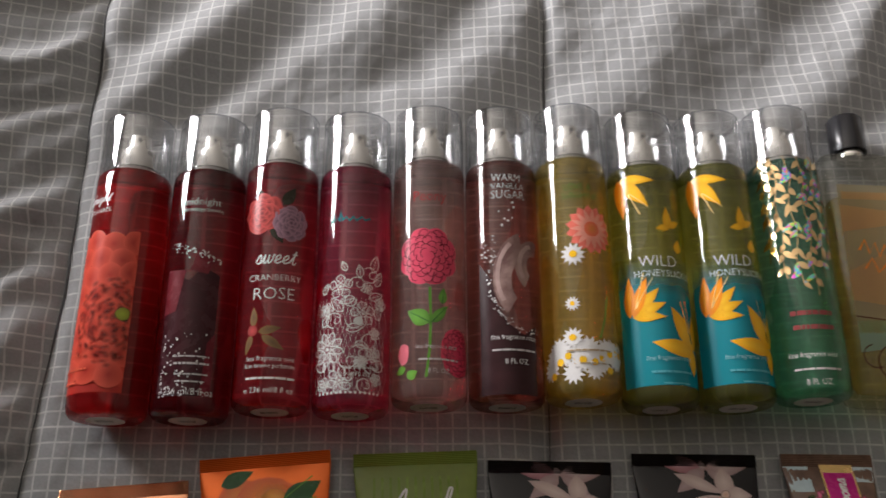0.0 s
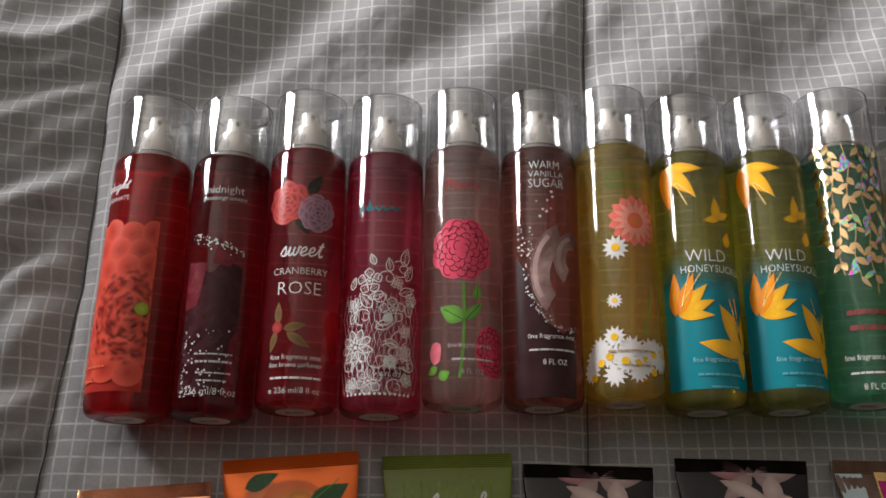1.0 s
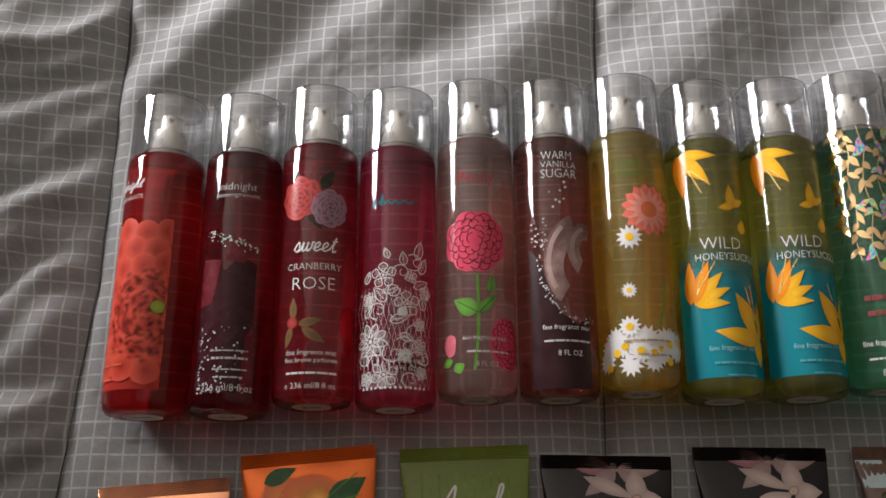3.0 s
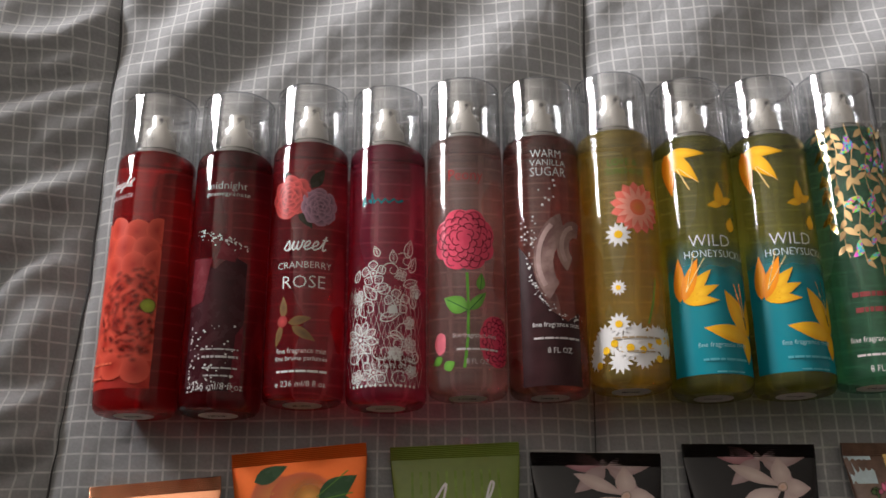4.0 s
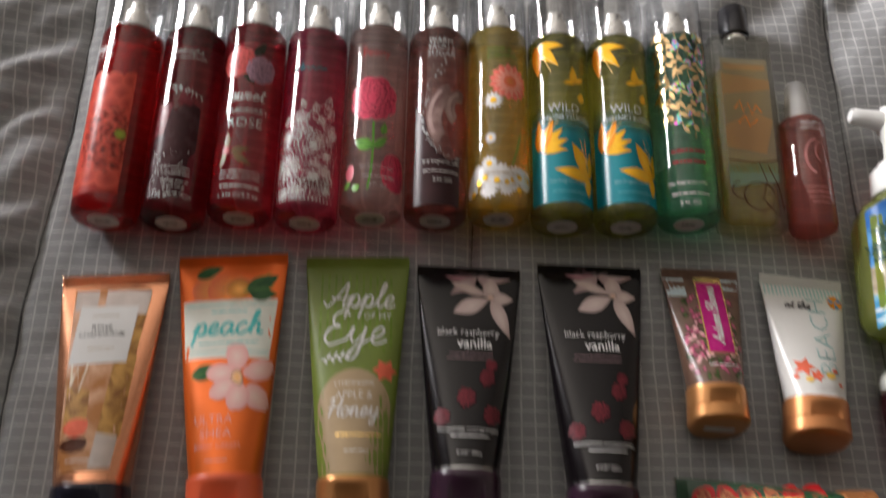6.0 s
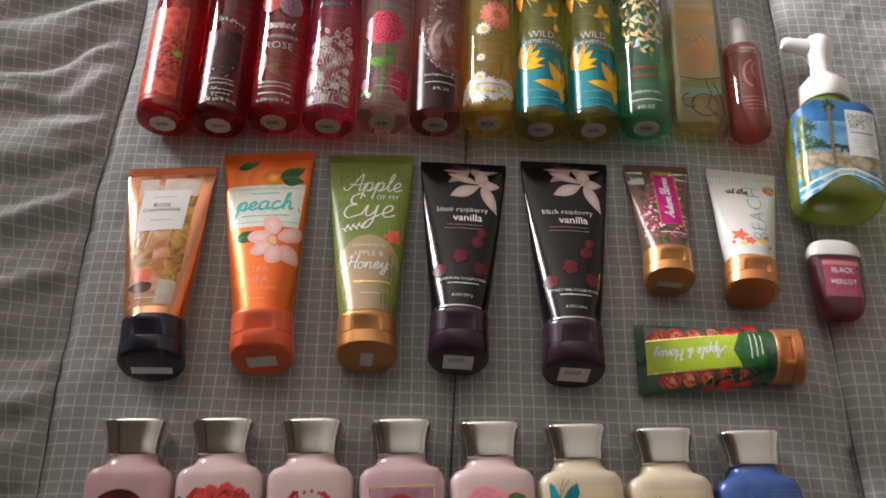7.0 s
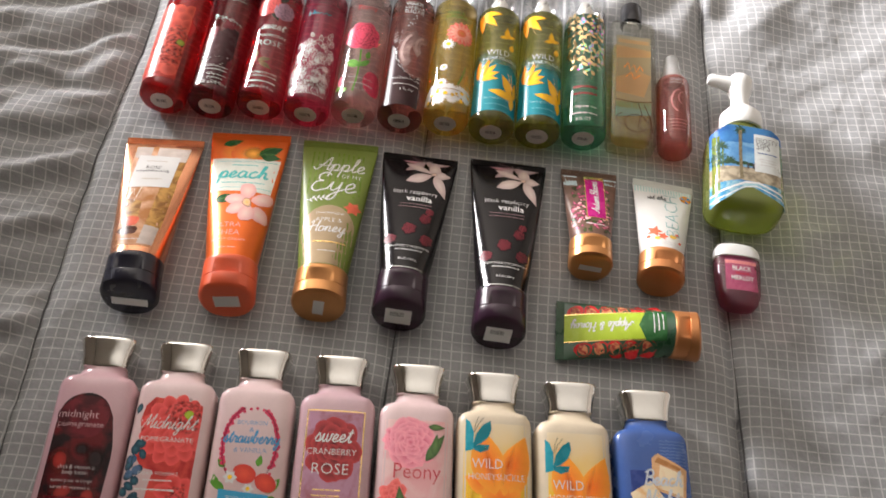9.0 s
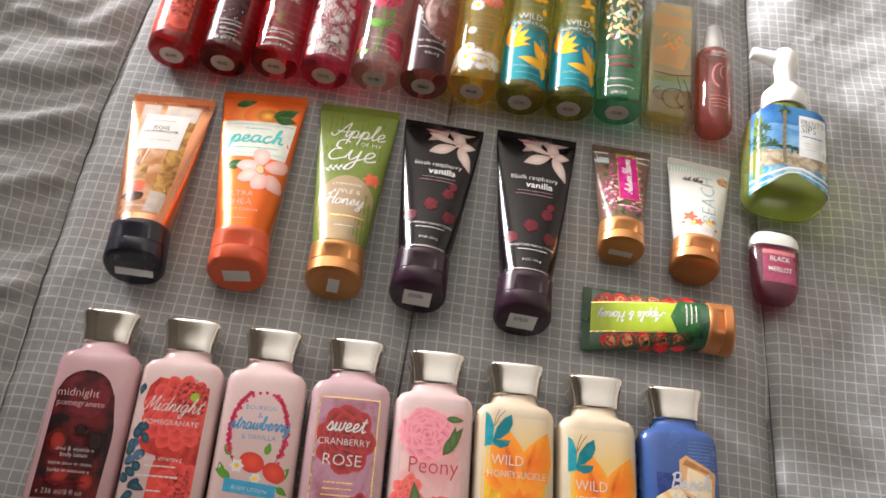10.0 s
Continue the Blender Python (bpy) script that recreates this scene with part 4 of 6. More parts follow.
TEAL = ink("teal", (0.008, 0.20, 0.25), vary=0.15)
SKYBLUE = ink("sky_blue", (0.08, 0.30, 0.55), vary=0.15)
AQUA = ink("aqua", (0.10, 0.52, 0.50), vary=0.1)
BLUE = ink("sea_blue", (0.02, 0.10, 0.30), vary=0.15)
TAN = ink("toast_tan", (0.68, 0.40, 0.20), vary=0.18)
CREAMINK = ink("cream", (0.82, 0.72, 0.56), vary=0.08)
BROWN = ink("dark_brown", (0.08, 0.025, 0.012), vary=0.25)
GOLDFOIL = ink("gold_foil", (0.80, 0.55, 0.22), 0.25, 0.8)
SAND = ink("champagne_sand", (0.40, 0.30, 0.185), 0.3, 0.2, vary=0.08)
FOIL = ink("holographic_foil", (0.72, 0.52, 0.27), 0.16, 1.0, vary=0.15, scale=260)


def foil_rainbow():
    """Foil that breaks light into specks of many hues."""
    m, nt, p, link = nodes_of("rainbow_foil")
    co, vo = nt.nodes.new("ShaderNodeTexCoord"), nt.nodes.new("ShaderNodeTexVoronoi")
    vo.inputs["Scale"].default_value = 900
    hs = nt.nodes.new("ShaderNodeHueSaturation")
    hs.inputs["Color"].default_value = (0.85, 0.22, 0.20, 1)
    hs.inputs["Saturation"].default_value = 1.1
    sp = nt.nodes.new("ShaderNodeSeparateColor")
    link(co.outputs["Object"], vo.inputs["Vector"])
    link(vo.outputs["Color"], sp.inputs[0])
    link(sp.outputs[0], hs.inputs["Hue"])
    link(hs.outputs[0], p.inputs["Base Color"])
    p.inputs["Metallic"].default_value = 0.85
    p.inputs["Roughness"].default_value = 0.22
    return m


RAINBOW = foil_rainbow()


def lines_of(r, n, x0, x1, y0, y1, size):
    return [oval(r.uniform(x0, x1), r.uniform(y0, y1), r.uniform(0.5, 1) * size, n=8) for _ in range(n)]


def soft_rose(ob, s, cx, cy, r, dark, light, name, layer=2, rings=4, tall=1.0, seed=0, part_name="rose_petal", ruffle=0.05):
    """A full flower of soft overlapping petals, dark towards the heart and pale at the rims."""
    q = random.Random(seed)
    m = softink(name, dark, light, 0.86, 0.30)
    for k in range(rings):
        t = 1 - k / rings
        n = max(3, int(4 + 4 * t))
        shapes = []
        for i in range(n):
            a = 6.283 * i / n + 0.9 * k + q.uniform(-0.2, 0.2)
            d = r * t * 0.62
            shapes.append(oval(cx + d * math.cos(a), cy + tall * d * math.sin(a), r * (0.17 + 0.28 * t), r * (0.15 + 0.22 * t) * tall, a + 1.571 + q.uniform(-0.3, 0.3), 16, ruffle, 31 * i + k + seed))
        soft(ob, s, part_name, m, shapes, layer + 1.1 * k)
    soft(ob, s, part_name, m, [oval(cx, cy, r * 0.16, r * 0.16 * tall, 0.4, 12, 0.06, seed)], layer + 1.1 * rings)


def stipple(ob, s, cx, cy, r, n, dot, material, layer, tall=1.0, limit=99.0, seed=0):
    """A flower's dark heart of many small rounded florets, crowded in the middle."""
    q = random.Random(seed)
    shapes = []
    for i in range(n):
        d, a = r * math.sqrt((i + 0.5) / n), 2.39996 * i
        x, y = cx + d * math.cos(a) + q.gauss(0, 0.9), cy + tall * d * math.sin(a) + q.gauss(0, 0.9)
        if x < limit:
            shapes.append(oval(x, y, dot * q.uniform(0.7, 1.2), dot * q.uniform(0.5, 0.8), a + 1.57, 8))
    soft(ob, s, "dahlia_heart", material, shapes, layer, lift=0.0005)


def small_print(ob, s, u, v, material=GREY_INK, w=22, lines=(0, 6, 12)):
    for k, d in enumerate(lines):
        bars(ob, s, material, u, v - d, w - 4 * (k == len(lines) - 1), 1.5 if k != 1 else 2.2, 1, 2.6)




def lifted(pair, lift, top=0.0, k=1.0, thin=1.0):
    """The same surface with its print moved along the bottle, and stretched from its top."""
    ob, s = pair
    return ob, lambda u, v, h: s(u, top + (v + lift * MM - top) * k, h * thin)


MISTS = [lifted(p, d) for p, d in zip(MISTS[:9], (0, -5, -7, -6, -4, -3.5, -2, -2, -2))] + [lifted(MISTS[9], 0, 0.147, 1.13)]
TUBES = {key: (*lifted(t[:2], 0, thin=0.75 if key in ("blooms", "beach", "honey") else 0.45), t[2]) for key, t in TUBES.items()}
LOTIONS = [lifted(p, d, thin=0.4) for p, d in zip(LOTIONS, (9, 11, 10, 9, 12, 20, 24, 21))]


def mist_print(ob, s, u, v, material=W_INK, w=22):
    words(ob, s, "fine fragrance mist", material, u, v, w, 1.1)
    bars(ob, s, GREY_INK, u, v - 7, w + 2, 1.9)
    words(ob, s, "8 FL OZ", material, u + 1, v - 13.5, w * 0.5, 1.1)


# mist: scarlet flower label
ob, s = MISTS[0]
art(ob, s, "front_label", wash("scarlet_label", (0.40, 0.024, 0.016), (0.58, 0.05, 0.03), 40), [[(-30, 11), (13, 11), (13, 98), (6, 100), (-8, 101), (-30, 98)]], 1, "scarlet printed film label")
PETAL_RED = softink("dahlia_petal", (0.38, 0.022, 0.012), (0.64, 0.085, 0.050), 0.93, 0.14)
for k, v in enumerate((98, 88, 78, 67, 56, 45, 33, 22)):
    row = [oval(-26 + 12.5 * i + 6 * (k % 2), v + 1.5 * math.sin(2.1 * i + k), 7.6, 7.4, 0, 20, 0.02, i + k) for i in range(4)]
    soft(ob, s, "dahlia_petal", PETAL_RED, [[(min(x, 13.0), max(y, 11.2)) for x, y in o] for o in row if o[10][0] < 6], 1.6 + 0.45 * k)
HEART_RED = softink("dahlia_heart", (0.10, 0.008, 0.008), (0.24, 0.016, 0.012), 0.2, 0.5, cover=0.5)
stipple(ob, s, 2, 51, 20, 150, 2.7, HEART_RED, 6.0, 1.25, 12.0, 3)
soft(ob, s, "green_heart", softink("soft_lime", (0.30, 0.36, 0.03), (0.20, 0.20, 0.02), 0.7), [oval(8.5, 55, 4.6, 4.6, n=16, wob=0.03)], 7.5)
script(ob, s, "Midnight", W_INK, -17, 126, 24, 0.55, 1.1, 0.45)
words(ob, s, "POMEGRANATE", W_INK, -18, 118.5, 26)
words(ob, s, "fine fragrance mist", CORALINK, -19, 32, 22, 1.1, layer=8)
bars(ob, s, CORALINK, -19, 24, 24, 2.0, layer=8)
bars(ob, s, CORALINK, -19, 16.5, 12, 1.6, layer=8)

# mist: speckled dark label
ob, s = MISTS[1]
r = random.Random(9)
art(ob, s, "front_label", WINE, [[(-16, 14), (15, 14), (15, 84), (6, 88), (-2, 80), (-16, 87)]], 1, "dark wine printed film label")
art(ob, s, "fruit_print", MAROON, [[(-16, 60), (-8, 62), (-4, 86), (-16, 87)], [(9, 14), (15, 14), (15, 50), (11, 44)], [(-2, 86), (8, 84), (12, 94), (2, 99)]], 2)
art(ob, s, "speckles", W_INK, [oval(-12 + 27 * t + r.gauss(0, 1.2), 101 - 9 * t + r.gauss(0, 1.8), r.uniform(0.25, 0.6), n=6) for t in (r.random() for _ in range(70))]
    + [oval(-13 + r.random() ** 2 * 26, 14 + r.random() ** 1.6 * 36, r.uniform(0.25, 0.65), n=6) for _ in range(90)], 3)
words(ob, s, "midnight", W_INK, 1, 128, 22)
words(ob, s, "pomegranate", W_INK, 2, 123, 24, 0.8)
small_print(ob, s, 3, 36, GREY_INK, 20, (0, 4, 10, 14))
words(ob, s, "236 ml/8 fl oz", W_INK, 3, 16.5, 27, 1.1)

# mist: white lettering, two roses at the top, sprig of berries
ROSE_MIST = MISTS[2]
ob, s = ROSE_MIST
art(ob, s, "leaf_print", ink("dim_leaf", (0.035, 0.03, 0.02)), [petal(-2, 112, 14, 7, -60), petal(4, 124, 14, 7, 60), petal(-8, 126, 10, 6, 110)], 0.5)
soft_rose(ob, s, -8, 119, 12.5, (0.07, 0.007, 0.009), (0.50, 0.060, 0.055), "crimson_petal", 1.2, 4, 1.05, 0, "rose_petal", 0.09)
soft_rose(ob, s, 9, 113, 10.5, (0.05, 0.022, 0.040), (0.31, 0.17, 0.225), "mauve_petal", 2.6, 4, 1.1, 2, "rose_petal", 0.09)
script(ob, s, "sweet", W_INK, 2, 91, 24, 0.85, 1.1)
words(ob, s, "CRANBERRY", W_INK, 1.5, 79, 30)
words(ob, s, "ROSE", W_INK, 1.5, 69.5, 23)
art(ob, s, "stem", BROWN, [stroke([(-13, 38), (-9, 49), (-2, 45), (4, 42)], 0.6)], 0.6)
soft(ob, s, "leaf_print", softink("olive_leaf", (0.10, 0.055, 0.022), (0.17, 0.09, 0.03), 0.9), [petal(-9, 50, 12, 4.6, 92), petal(-6, 47, 13, 5.0, 12), petal(-4, 45, 15, 5.2, -32), petal(-10, 46, 12, 4.2, -105)], 1)
soft(ob, s, "berry_print", softink("dull_red", (0.44, 0.05, 0.05), (0.24, 0.02, 0.02), 0.85), [oval(-9.5, 48, 3.2, n=14)], 2)
words(ob, s, "fine fragrance mist", W_INK, 1.5, 31.5, 27, 1.1)
words(ob, s, "fine bruine parfumée", W_INK, 1.5, 27.5, 28, 1.1)
bars(ob, s, W_INK, 1.5, 21, 28, 2.2)
words(ob, s, "e 236 ml/8 fl oz", W_INK, 1.5, 14.5, 27)

# mist: white lace
ob, s = MISTS[3]
r = random.Random(12)
lace, fill = [], []


def lace_flower(cx, cy, q, n=6, turn=0.3, veins=4):
    """Outlined petals with fine veins round a beaded eye."""
    for i in range(n):
        d = math.degrees(turn) + 360.0 * i / n
        o = petal(cx + 0.24 * q * math.cos(radians(d)), cy + 0.24 * q * math.sin(radians(d)), 0.76 * q, 3.6 * q / n, d, 6, 1.35)
        lace.append(stroke(o + o[:1], 0.34 + 0.03 * q))
        for j in range(veins):
            e = radians(d + (j - (veins - 1) / 2) * 34.0 / veins * 6 / n)
            lace.append(stroke([(cx + 0.30 * q * math.cos(e), cy + 0.30 * q * math.sin(e)), (cx + 0.82 * q * math.cos(e), cy + 0.82 * q * math.sin(e))], 0.16))
    lace.extend(hoop(cx, cy, 0.26 * q, 0.42, 12))
    fill.append(oval(cx, cy, 0.12 * q, n=8))
    fill.extend(oval(cx + 0.20 * q * math.cos(a), cy + 0.20 * q * math.sin(a), 0.045 * q, n=5) for a in (0.0, 1.26, 2.51, 3.77, 5.03))


def lace_leaf(cx, cy, length, width, deg):
    o = petal(cx, cy, length, width, deg, 7)
    a = radians(deg)
    lace.append(stroke(o + o[:1], 0.5))
    lace.append(stroke([(cx, cy), (cx + 0.92 * length * math.cos(a), cy + 0.92 * length * math.sin(a))], 0.25))
    for t in (0.25, 0.4, 0.55, 0.7):
        for e in (0.7, -0.7):
            x, y = cx + t * length * math.cos(a), cy + t * length * math.sin(a)
            lace.append(stroke([(x, y), (x + 0.34 * width * math.cos(a + e), y + 0.34 * width * math.sin(a + e))], 0.16))


for cx, cy, q, n in ((-6, 75, 7.2, 5), (7, 59, 7.2, 5), (-13, 39, 10, 9), (-5, 21, 7.4, 6), (14, 36, 4.6, 5), (-14, 62, 4.2, 5), (14, 48, 3.6, 5), (9, 74, 3.4, 4), (-14.5, 19, 4.2, 5), (6, 31, 3.8, 8), (15, 22, 3.6, 5), (17.5, 66, 4.0, 5)):
    lace_flower(cx, cy, q, n, 0.3 + 0.2 * cx)
for cx, cy, length, width, deg in ((-4, 60, 11, 5.5, 130), (-2, 49, 11, 5, 20), (10, 68, 10, 4.6, 25), (2, 68, 9, 4.4, 200), (14, 76, 10, 4.6, 70), (5, 80, 8, 4.0, 96), (-3, 84, 6.5, 3.2, 110), (-16, 52, 8, 4, 60), (3, 42, 8, 4, -20), (16, 56, 8, 4, 100), (12, 84, 11, 5, 78), (-16, 71, 7, 3.6, 70)):
    lace_leaf(cx, cy, length, width, deg)
for k, (cx, cy, q, a0) in enumerate(((-9, 55, 4.4, 20), (2, 54, 3.8, 200), (11, 43, 4.6, 80), (5, 36, 4.6, 250), (12, 29, 4.2, 10), (-1, 32, 4.6, 140), (3, 76, 4.2, 300), (-16, 30, 3.6, 90), (16, 30, 3.4, 190), (-11, 28, 3.6, 330), (8, 18, 3.8, 45), (0, 66, 3.2, 130), (10, 82, 4.6, 240))):
    lace.append(arc(cx, cy, q, a0, a0 + 250, 0.5, 12))
    lace.append(arc(cx + 0.4 * q, cy, 0.45 * q, a0 + 180, a0 + 430, 0.4, 10))
for k in range(15):
    x = -19 + 2.75 * k
    lace.append(stroke([(x, 14), (x + 3, 26), (x - 1, 40), (x + 3, 54), (x, 66)], 0.15))
    lace.append(stroke([(x, 14), (x - 3, 27), (x + 1, 41), (x - 3, 55), (x, 68)], 0.15))
lace = [o for o in lace if min(p[1] for p in o) > 12.5]
art(ob, s, "lace_print", W_INK, lace, 2, "white printed lace", 6.0)
art(ob, s, "lace_dots", W_INK, fill + [oval(-17 + 2.6 * i, 14.2, 0.8, n=6) for i in range(14)], 3)
art(ob, s, "size_panel", MAROON, [rect(-5, 22.5, 18, 30.5)], 4)
words(ob, s, "FINE FRAGRANCE", W_INK, 6.5, 28, 20, layer=6)
words(ob, s, "8 FL OZ", W_INK, 6.5, 24.4, 11, layer=6)
art(ob, s, "script_print", TEAL, [stroke([(-13, 115), (-11.5, 121), (-11, 115.5), (-9, 118), (-8, 115.5), (-7.5, 122), (-6, 115.5), (-4, 118), (-2, 115.5), (0, 118), (2, 115.6), (5, 118), (7, 116), (10, 117.5)], 1.3)], 2)

# mist: peony on a stem
ob, s = MISTS[4]
def drawn_peony(cx, cy, q, tall, seed):
    """A flat pink flower with a scalloped outline and dark drawn petal edges."""
    r = random.Random(seed)
    flat = softink("peony_flat", (0.60, 0.042, 0.10), (0.66, 0.06, 0.12), 0.97, 0.10)
    soft(ob, s, "peony_petal", flat, [oval(cx + 0.62 * q * math.cos(a), cy + 0.62 * q * tall * math.sin(a), 0.42 * q, 0.44 * q * tall, a, 18, 0.02, i) for i, a in enumerate(0.35 + 0.785 * j for j in range(8))], 0.6, lift=0.006)
    soft(ob, s, "peony_petal", flat, [oval(cx, cy, 0.66 * q, 0.66 * q * tall, 0, 20)], 1.1)
    lines = []
    for i in range(46):
        d, a = 0.80 * q * math.sqrt((i + 0.6) / 46), 2.39996 * i
        x, y, k = cx + d * math.cos(a), cy + tall * d * math.sin(a), q * (0.13 + 0.06 * d / q)
        turn = math.degrees(a) + r.uniform(-35, 35)
        lines.append(arc(x, y, k, turn - 85, turn + 85, 0.42, 8, k * r.uniform(0.8, 1.2)))
    art(ob, s, "petal_outline", ink("dark_line", (0.085, 0.012, 0.02)), lines, 2.2)


drawn_peony(-1, 87, 17.5, 1.0, 5)
art(ob, s, "stem", LEAF, [stroke([(0, 68), (0.5, 50), (0, 32), (-2, 16)], 1.5)], 2)
soft(ob, s, "leaf_print", softink("bright_leaf", (0.13, 0.33, 0.045), (0.09, 0.24, 0.03), 0.95), [petal(0, 47, 15, 10, 150), petal(1, 47, 14, 6, 48), petal(7, 58, 10, 5, 85), petal(-14, 22, 8, 5, 200), petal(-13, 16, 7, 6, 30)], 3)
art(ob, s, "leaf_vein", DEEPLEAF, [stroke([(0, 47), (-11, 53.5)], 0.5), stroke([(1, 47), (9, 56)], 0.5), stroke([(7, 58), (8, 67)], 0.4)], 4)
art(ob, s, "small_peony", ROSEPINK, [oval(-16, 30, 4, 6, 0, 18, 0.05)], 1)
drawn_peony(17, 31, 10.5, 1.5, 15)
words(ob, s, "Peony", ink("clear_red", (0.55, 0.05, 0.05)), 0, 124, 19, 1.2)
mist_print(ob, s, 4, 33, GREY_INK, 24)

# mist: cream swirl
ob, s = MISTS[5]
r = random.Random(21)
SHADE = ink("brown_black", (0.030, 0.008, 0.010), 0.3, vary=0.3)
art(ob, s, "front_label", SHADE, [[(-17, 6), (17, 6), (17, 46), (9, 40), (0, 46), (-6, 58), (-10, 74), (-17, 84)]], 1, "dark brown printed film label")
SWIRL = wash("cream_swirl", (0.17, 0.09, 0.085), (0.36, 0.24, 0.215), 60, 0.40, 0.66)
art(ob, s, "swirl_print", SWIRL, [[(13 + q * math.cos(radians(a)), 74 + 1.35 * q * math.sin(radians(a))) for q, a in [(21, 105 + 9 * i) for i in range(15)] + [(12 - 0.25 * (14 - i), 105 + 9 * i) for i in range(14, -1, -1)]],
                                [(17 + q * math.cos(radians(a)), 82 + 1.3 * q * math.sin(radians(a))) for q, a in [(12.5, 70 + 12 * i) for i in range(15)] + [(5, 70 + 12 * i) for i in range(14, -1, -1)]]], 2)
art(ob, s, "swirl_light", ink("swirl_light", (0.42, 0.29, 0.27), vary=0.2), [arc(13, 74, 18.5, 125, 215, 2.6, 12, 25), arc(17, 82, 9.5, 100, 220, 2.6, 10, 12.5)], 3)
art(ob, s, "speckles", W_INK, [oval(12 + q * math.cos(a), 73 + 1.35 * q * math.sin(a), r.uniform(0.2, 0.55), n=6) for q, a in ((r.gauss(22.5, 0.9), radians(r.uniform(150, 290))) for _ in range(80))]
    + lines_of(r, 22, -15, -6, 84, 100, 0.6) + lines_of(r, 8, -4, 6, 105, 122, 0.9), 3)
words(ob, s, "WARM", W_INK, 1, 137, 17, 1.25)
words(ob, s, "VANILLA", W_INK, 2, 131.5, 20, 1.05)
words(ob, s, "SUGAR", W_INK, 2, 126, 20, 1.2)
mist_print(ob, s, 3, 38, W_INK, 26)


# mist: daisies
def daisy(ob, s, cx, cy, q, layer=3, n=12):
    art(ob, s, "daisy_print", W_INK, bloom(cx, cy, n, q, q * 0.42, 10, 0), layer)
    art(ob, s, "daisy_eye", YELLOW, [oval(cx, cy, q * 0.3, n=12)], layer + 2)


ob, s = MISTS[6]
words(ob, s, "LOVE &", LEAF, 0, 127, 16, 1.2)
words(ob, s, "SUNSHINE", LEAF, 1, 121.5, 21, 1.2)
art(ob, s, "gerbera_print", ink("gerbera_pink", (0.82, 0.19, 0.14), vary=0.15), [petal(7, 100, 15.5, 7.4, 360 * i / 15, 7, 1.35) for i in range(15)], 1)
art(ob, s, "gerbera_inner", ink("gerbera_light", (0.84, 0.33, 0.25), vary=0.15), [petal(7, 100, 13, 3.0, 12 + 360 * i / 15, 6, 1.1) for i in range(15)], 3)
soft(ob, s, "gerbera_eye", softink("gerbera_eye", (0.62, 0.20, 0.04), (0.70, 0.13, 0.07), 0.8), [oval(7, 100, 4.8, n=16)], 4.5)
daisy(ob, s, -5, 84, 7.5)
daisy(ob, s, -7, 54, 4.6)
art(ob, s, "stem", LEAF, [stroke([(15, 60), (12, 46), (8, 34)], 1.2)], 1)
r = random.Random(3)
for k in range(20):
    art(ob, s, "daisy_print", W_INK, bloom(-23 + 2.4 * k, 17 + r.uniform(-4, 12), 11, r.uniform(5.5, 7.5), 2.8, r.uniform(0, 30)), 1 + 0.1 * k)
    if k % 2:
        art(ob, s, "daisy_eye", YELLOW, [oval(-23 + 2.4 * k, 20 + r.uniform(-7, 9), 2.1, n=12)], 4)
for cx, cy, q in ((-8, 34, 6.5), (-3, 21, 7), (13, 25, 7)):
    daisy(ob, s, cx, cy, q, 5)
bars(ob, s, SAND, 1, 26.5, 26, 2.0, layer=8)
bars(ob, s, SAND, 2, 19, 16, 1.4, layer=8)


# mists: yellow petals over teal
HONEY_TEAL = fading("lagoon_teal", (0.03, 0.12, 0.09), (0.004, 0.20, 0.25), 0.090, 0.066, 0.0)
GOLDEN = softink("golden_petal", (0.80, 0.47, 0.02), (0.72, 0.36, 0.012), 0.96, 0.12, 0.22)
AMBER_SOFT = softink("amber_petal", (0.84, 0.34, 0.015), (0.74, 0.22, 0.01), 0.96, 0.12, 0.22)


def honeysuckle(ob, s):
    art(ob, s, "front_label", HONEY_TEAL, [rect(-27, 11, 27, 86)], 1, "teal printed film label")
    soft(ob, s, "petal_print", GOLDEN, [petal(-20, 138, 22, 6.5, -6), petal(-19, 138, 25, 9, -50), petal(8, 104, 15, 6, 92), petal(9, 106, 9, 4.5, 190), petal(8, 106, 10, 4.5, 28), petal(13, 90, 9, 6, 80),
                                       petal(-17, 51, 23, 7.5, 46), petal(-17, 51, 21, 7, 22), petal(-17, 51, 19, 6, -2), petal(19, 32, 28, 11, 120), petal(19, 30, 27, 9.5, 168), petal(18, 33, 16, 8, -92), petal(20, 32, 22, 7, 86)], 3)
    soft(ob, s, "petal_shade", AMBER_SOFT, [petal(-21, 139, 27, 8, -84), petal(-19, 51, 25, 7.5, 88), petal(-17, 51, 25, 7.5, 68)], 4)
    art(ob, s, "stamen", GOLDFOIL, [stroke([(-14, 128), (-8, 114)], 0.5), stroke([(-13, 128), (-3, 118)], 0.5), stroke([(-15, 56), (-9, 77)], 0.5), stroke([(-15, 56), (-4, 74)], 0.5), stroke([(18, 36), (11, 60)], 0.6), stroke([(18, 36), (15, 61)], 0.6)], 5)
    words(ob, s, "WILD", W_INK, 0, 84, 22, 1.1, layer=6)
    words(ob, s, "HONEYSUCKLE", W_INK, 4, 76.5, 36, 1.15, layer=6)
    words(ob, s, "fine fragrance mist", ink("pale_teal", (0.25, 0.50, 0.52)), 2, 26, 26, 1.1, layer=6)
    bars(ob, s, ink("mid_teal", (0.08, 0.38, 0.44)), 2, 18.5, 26, 2.2, layer=6)
    bars(ob, s, ink("mid_teal", (0.08, 0.38, 0.44)), 5, 12, 17, 1.6, layer=6)


honeysuckle(*MISTS[7])
honeysuckle(*MISTS[8])

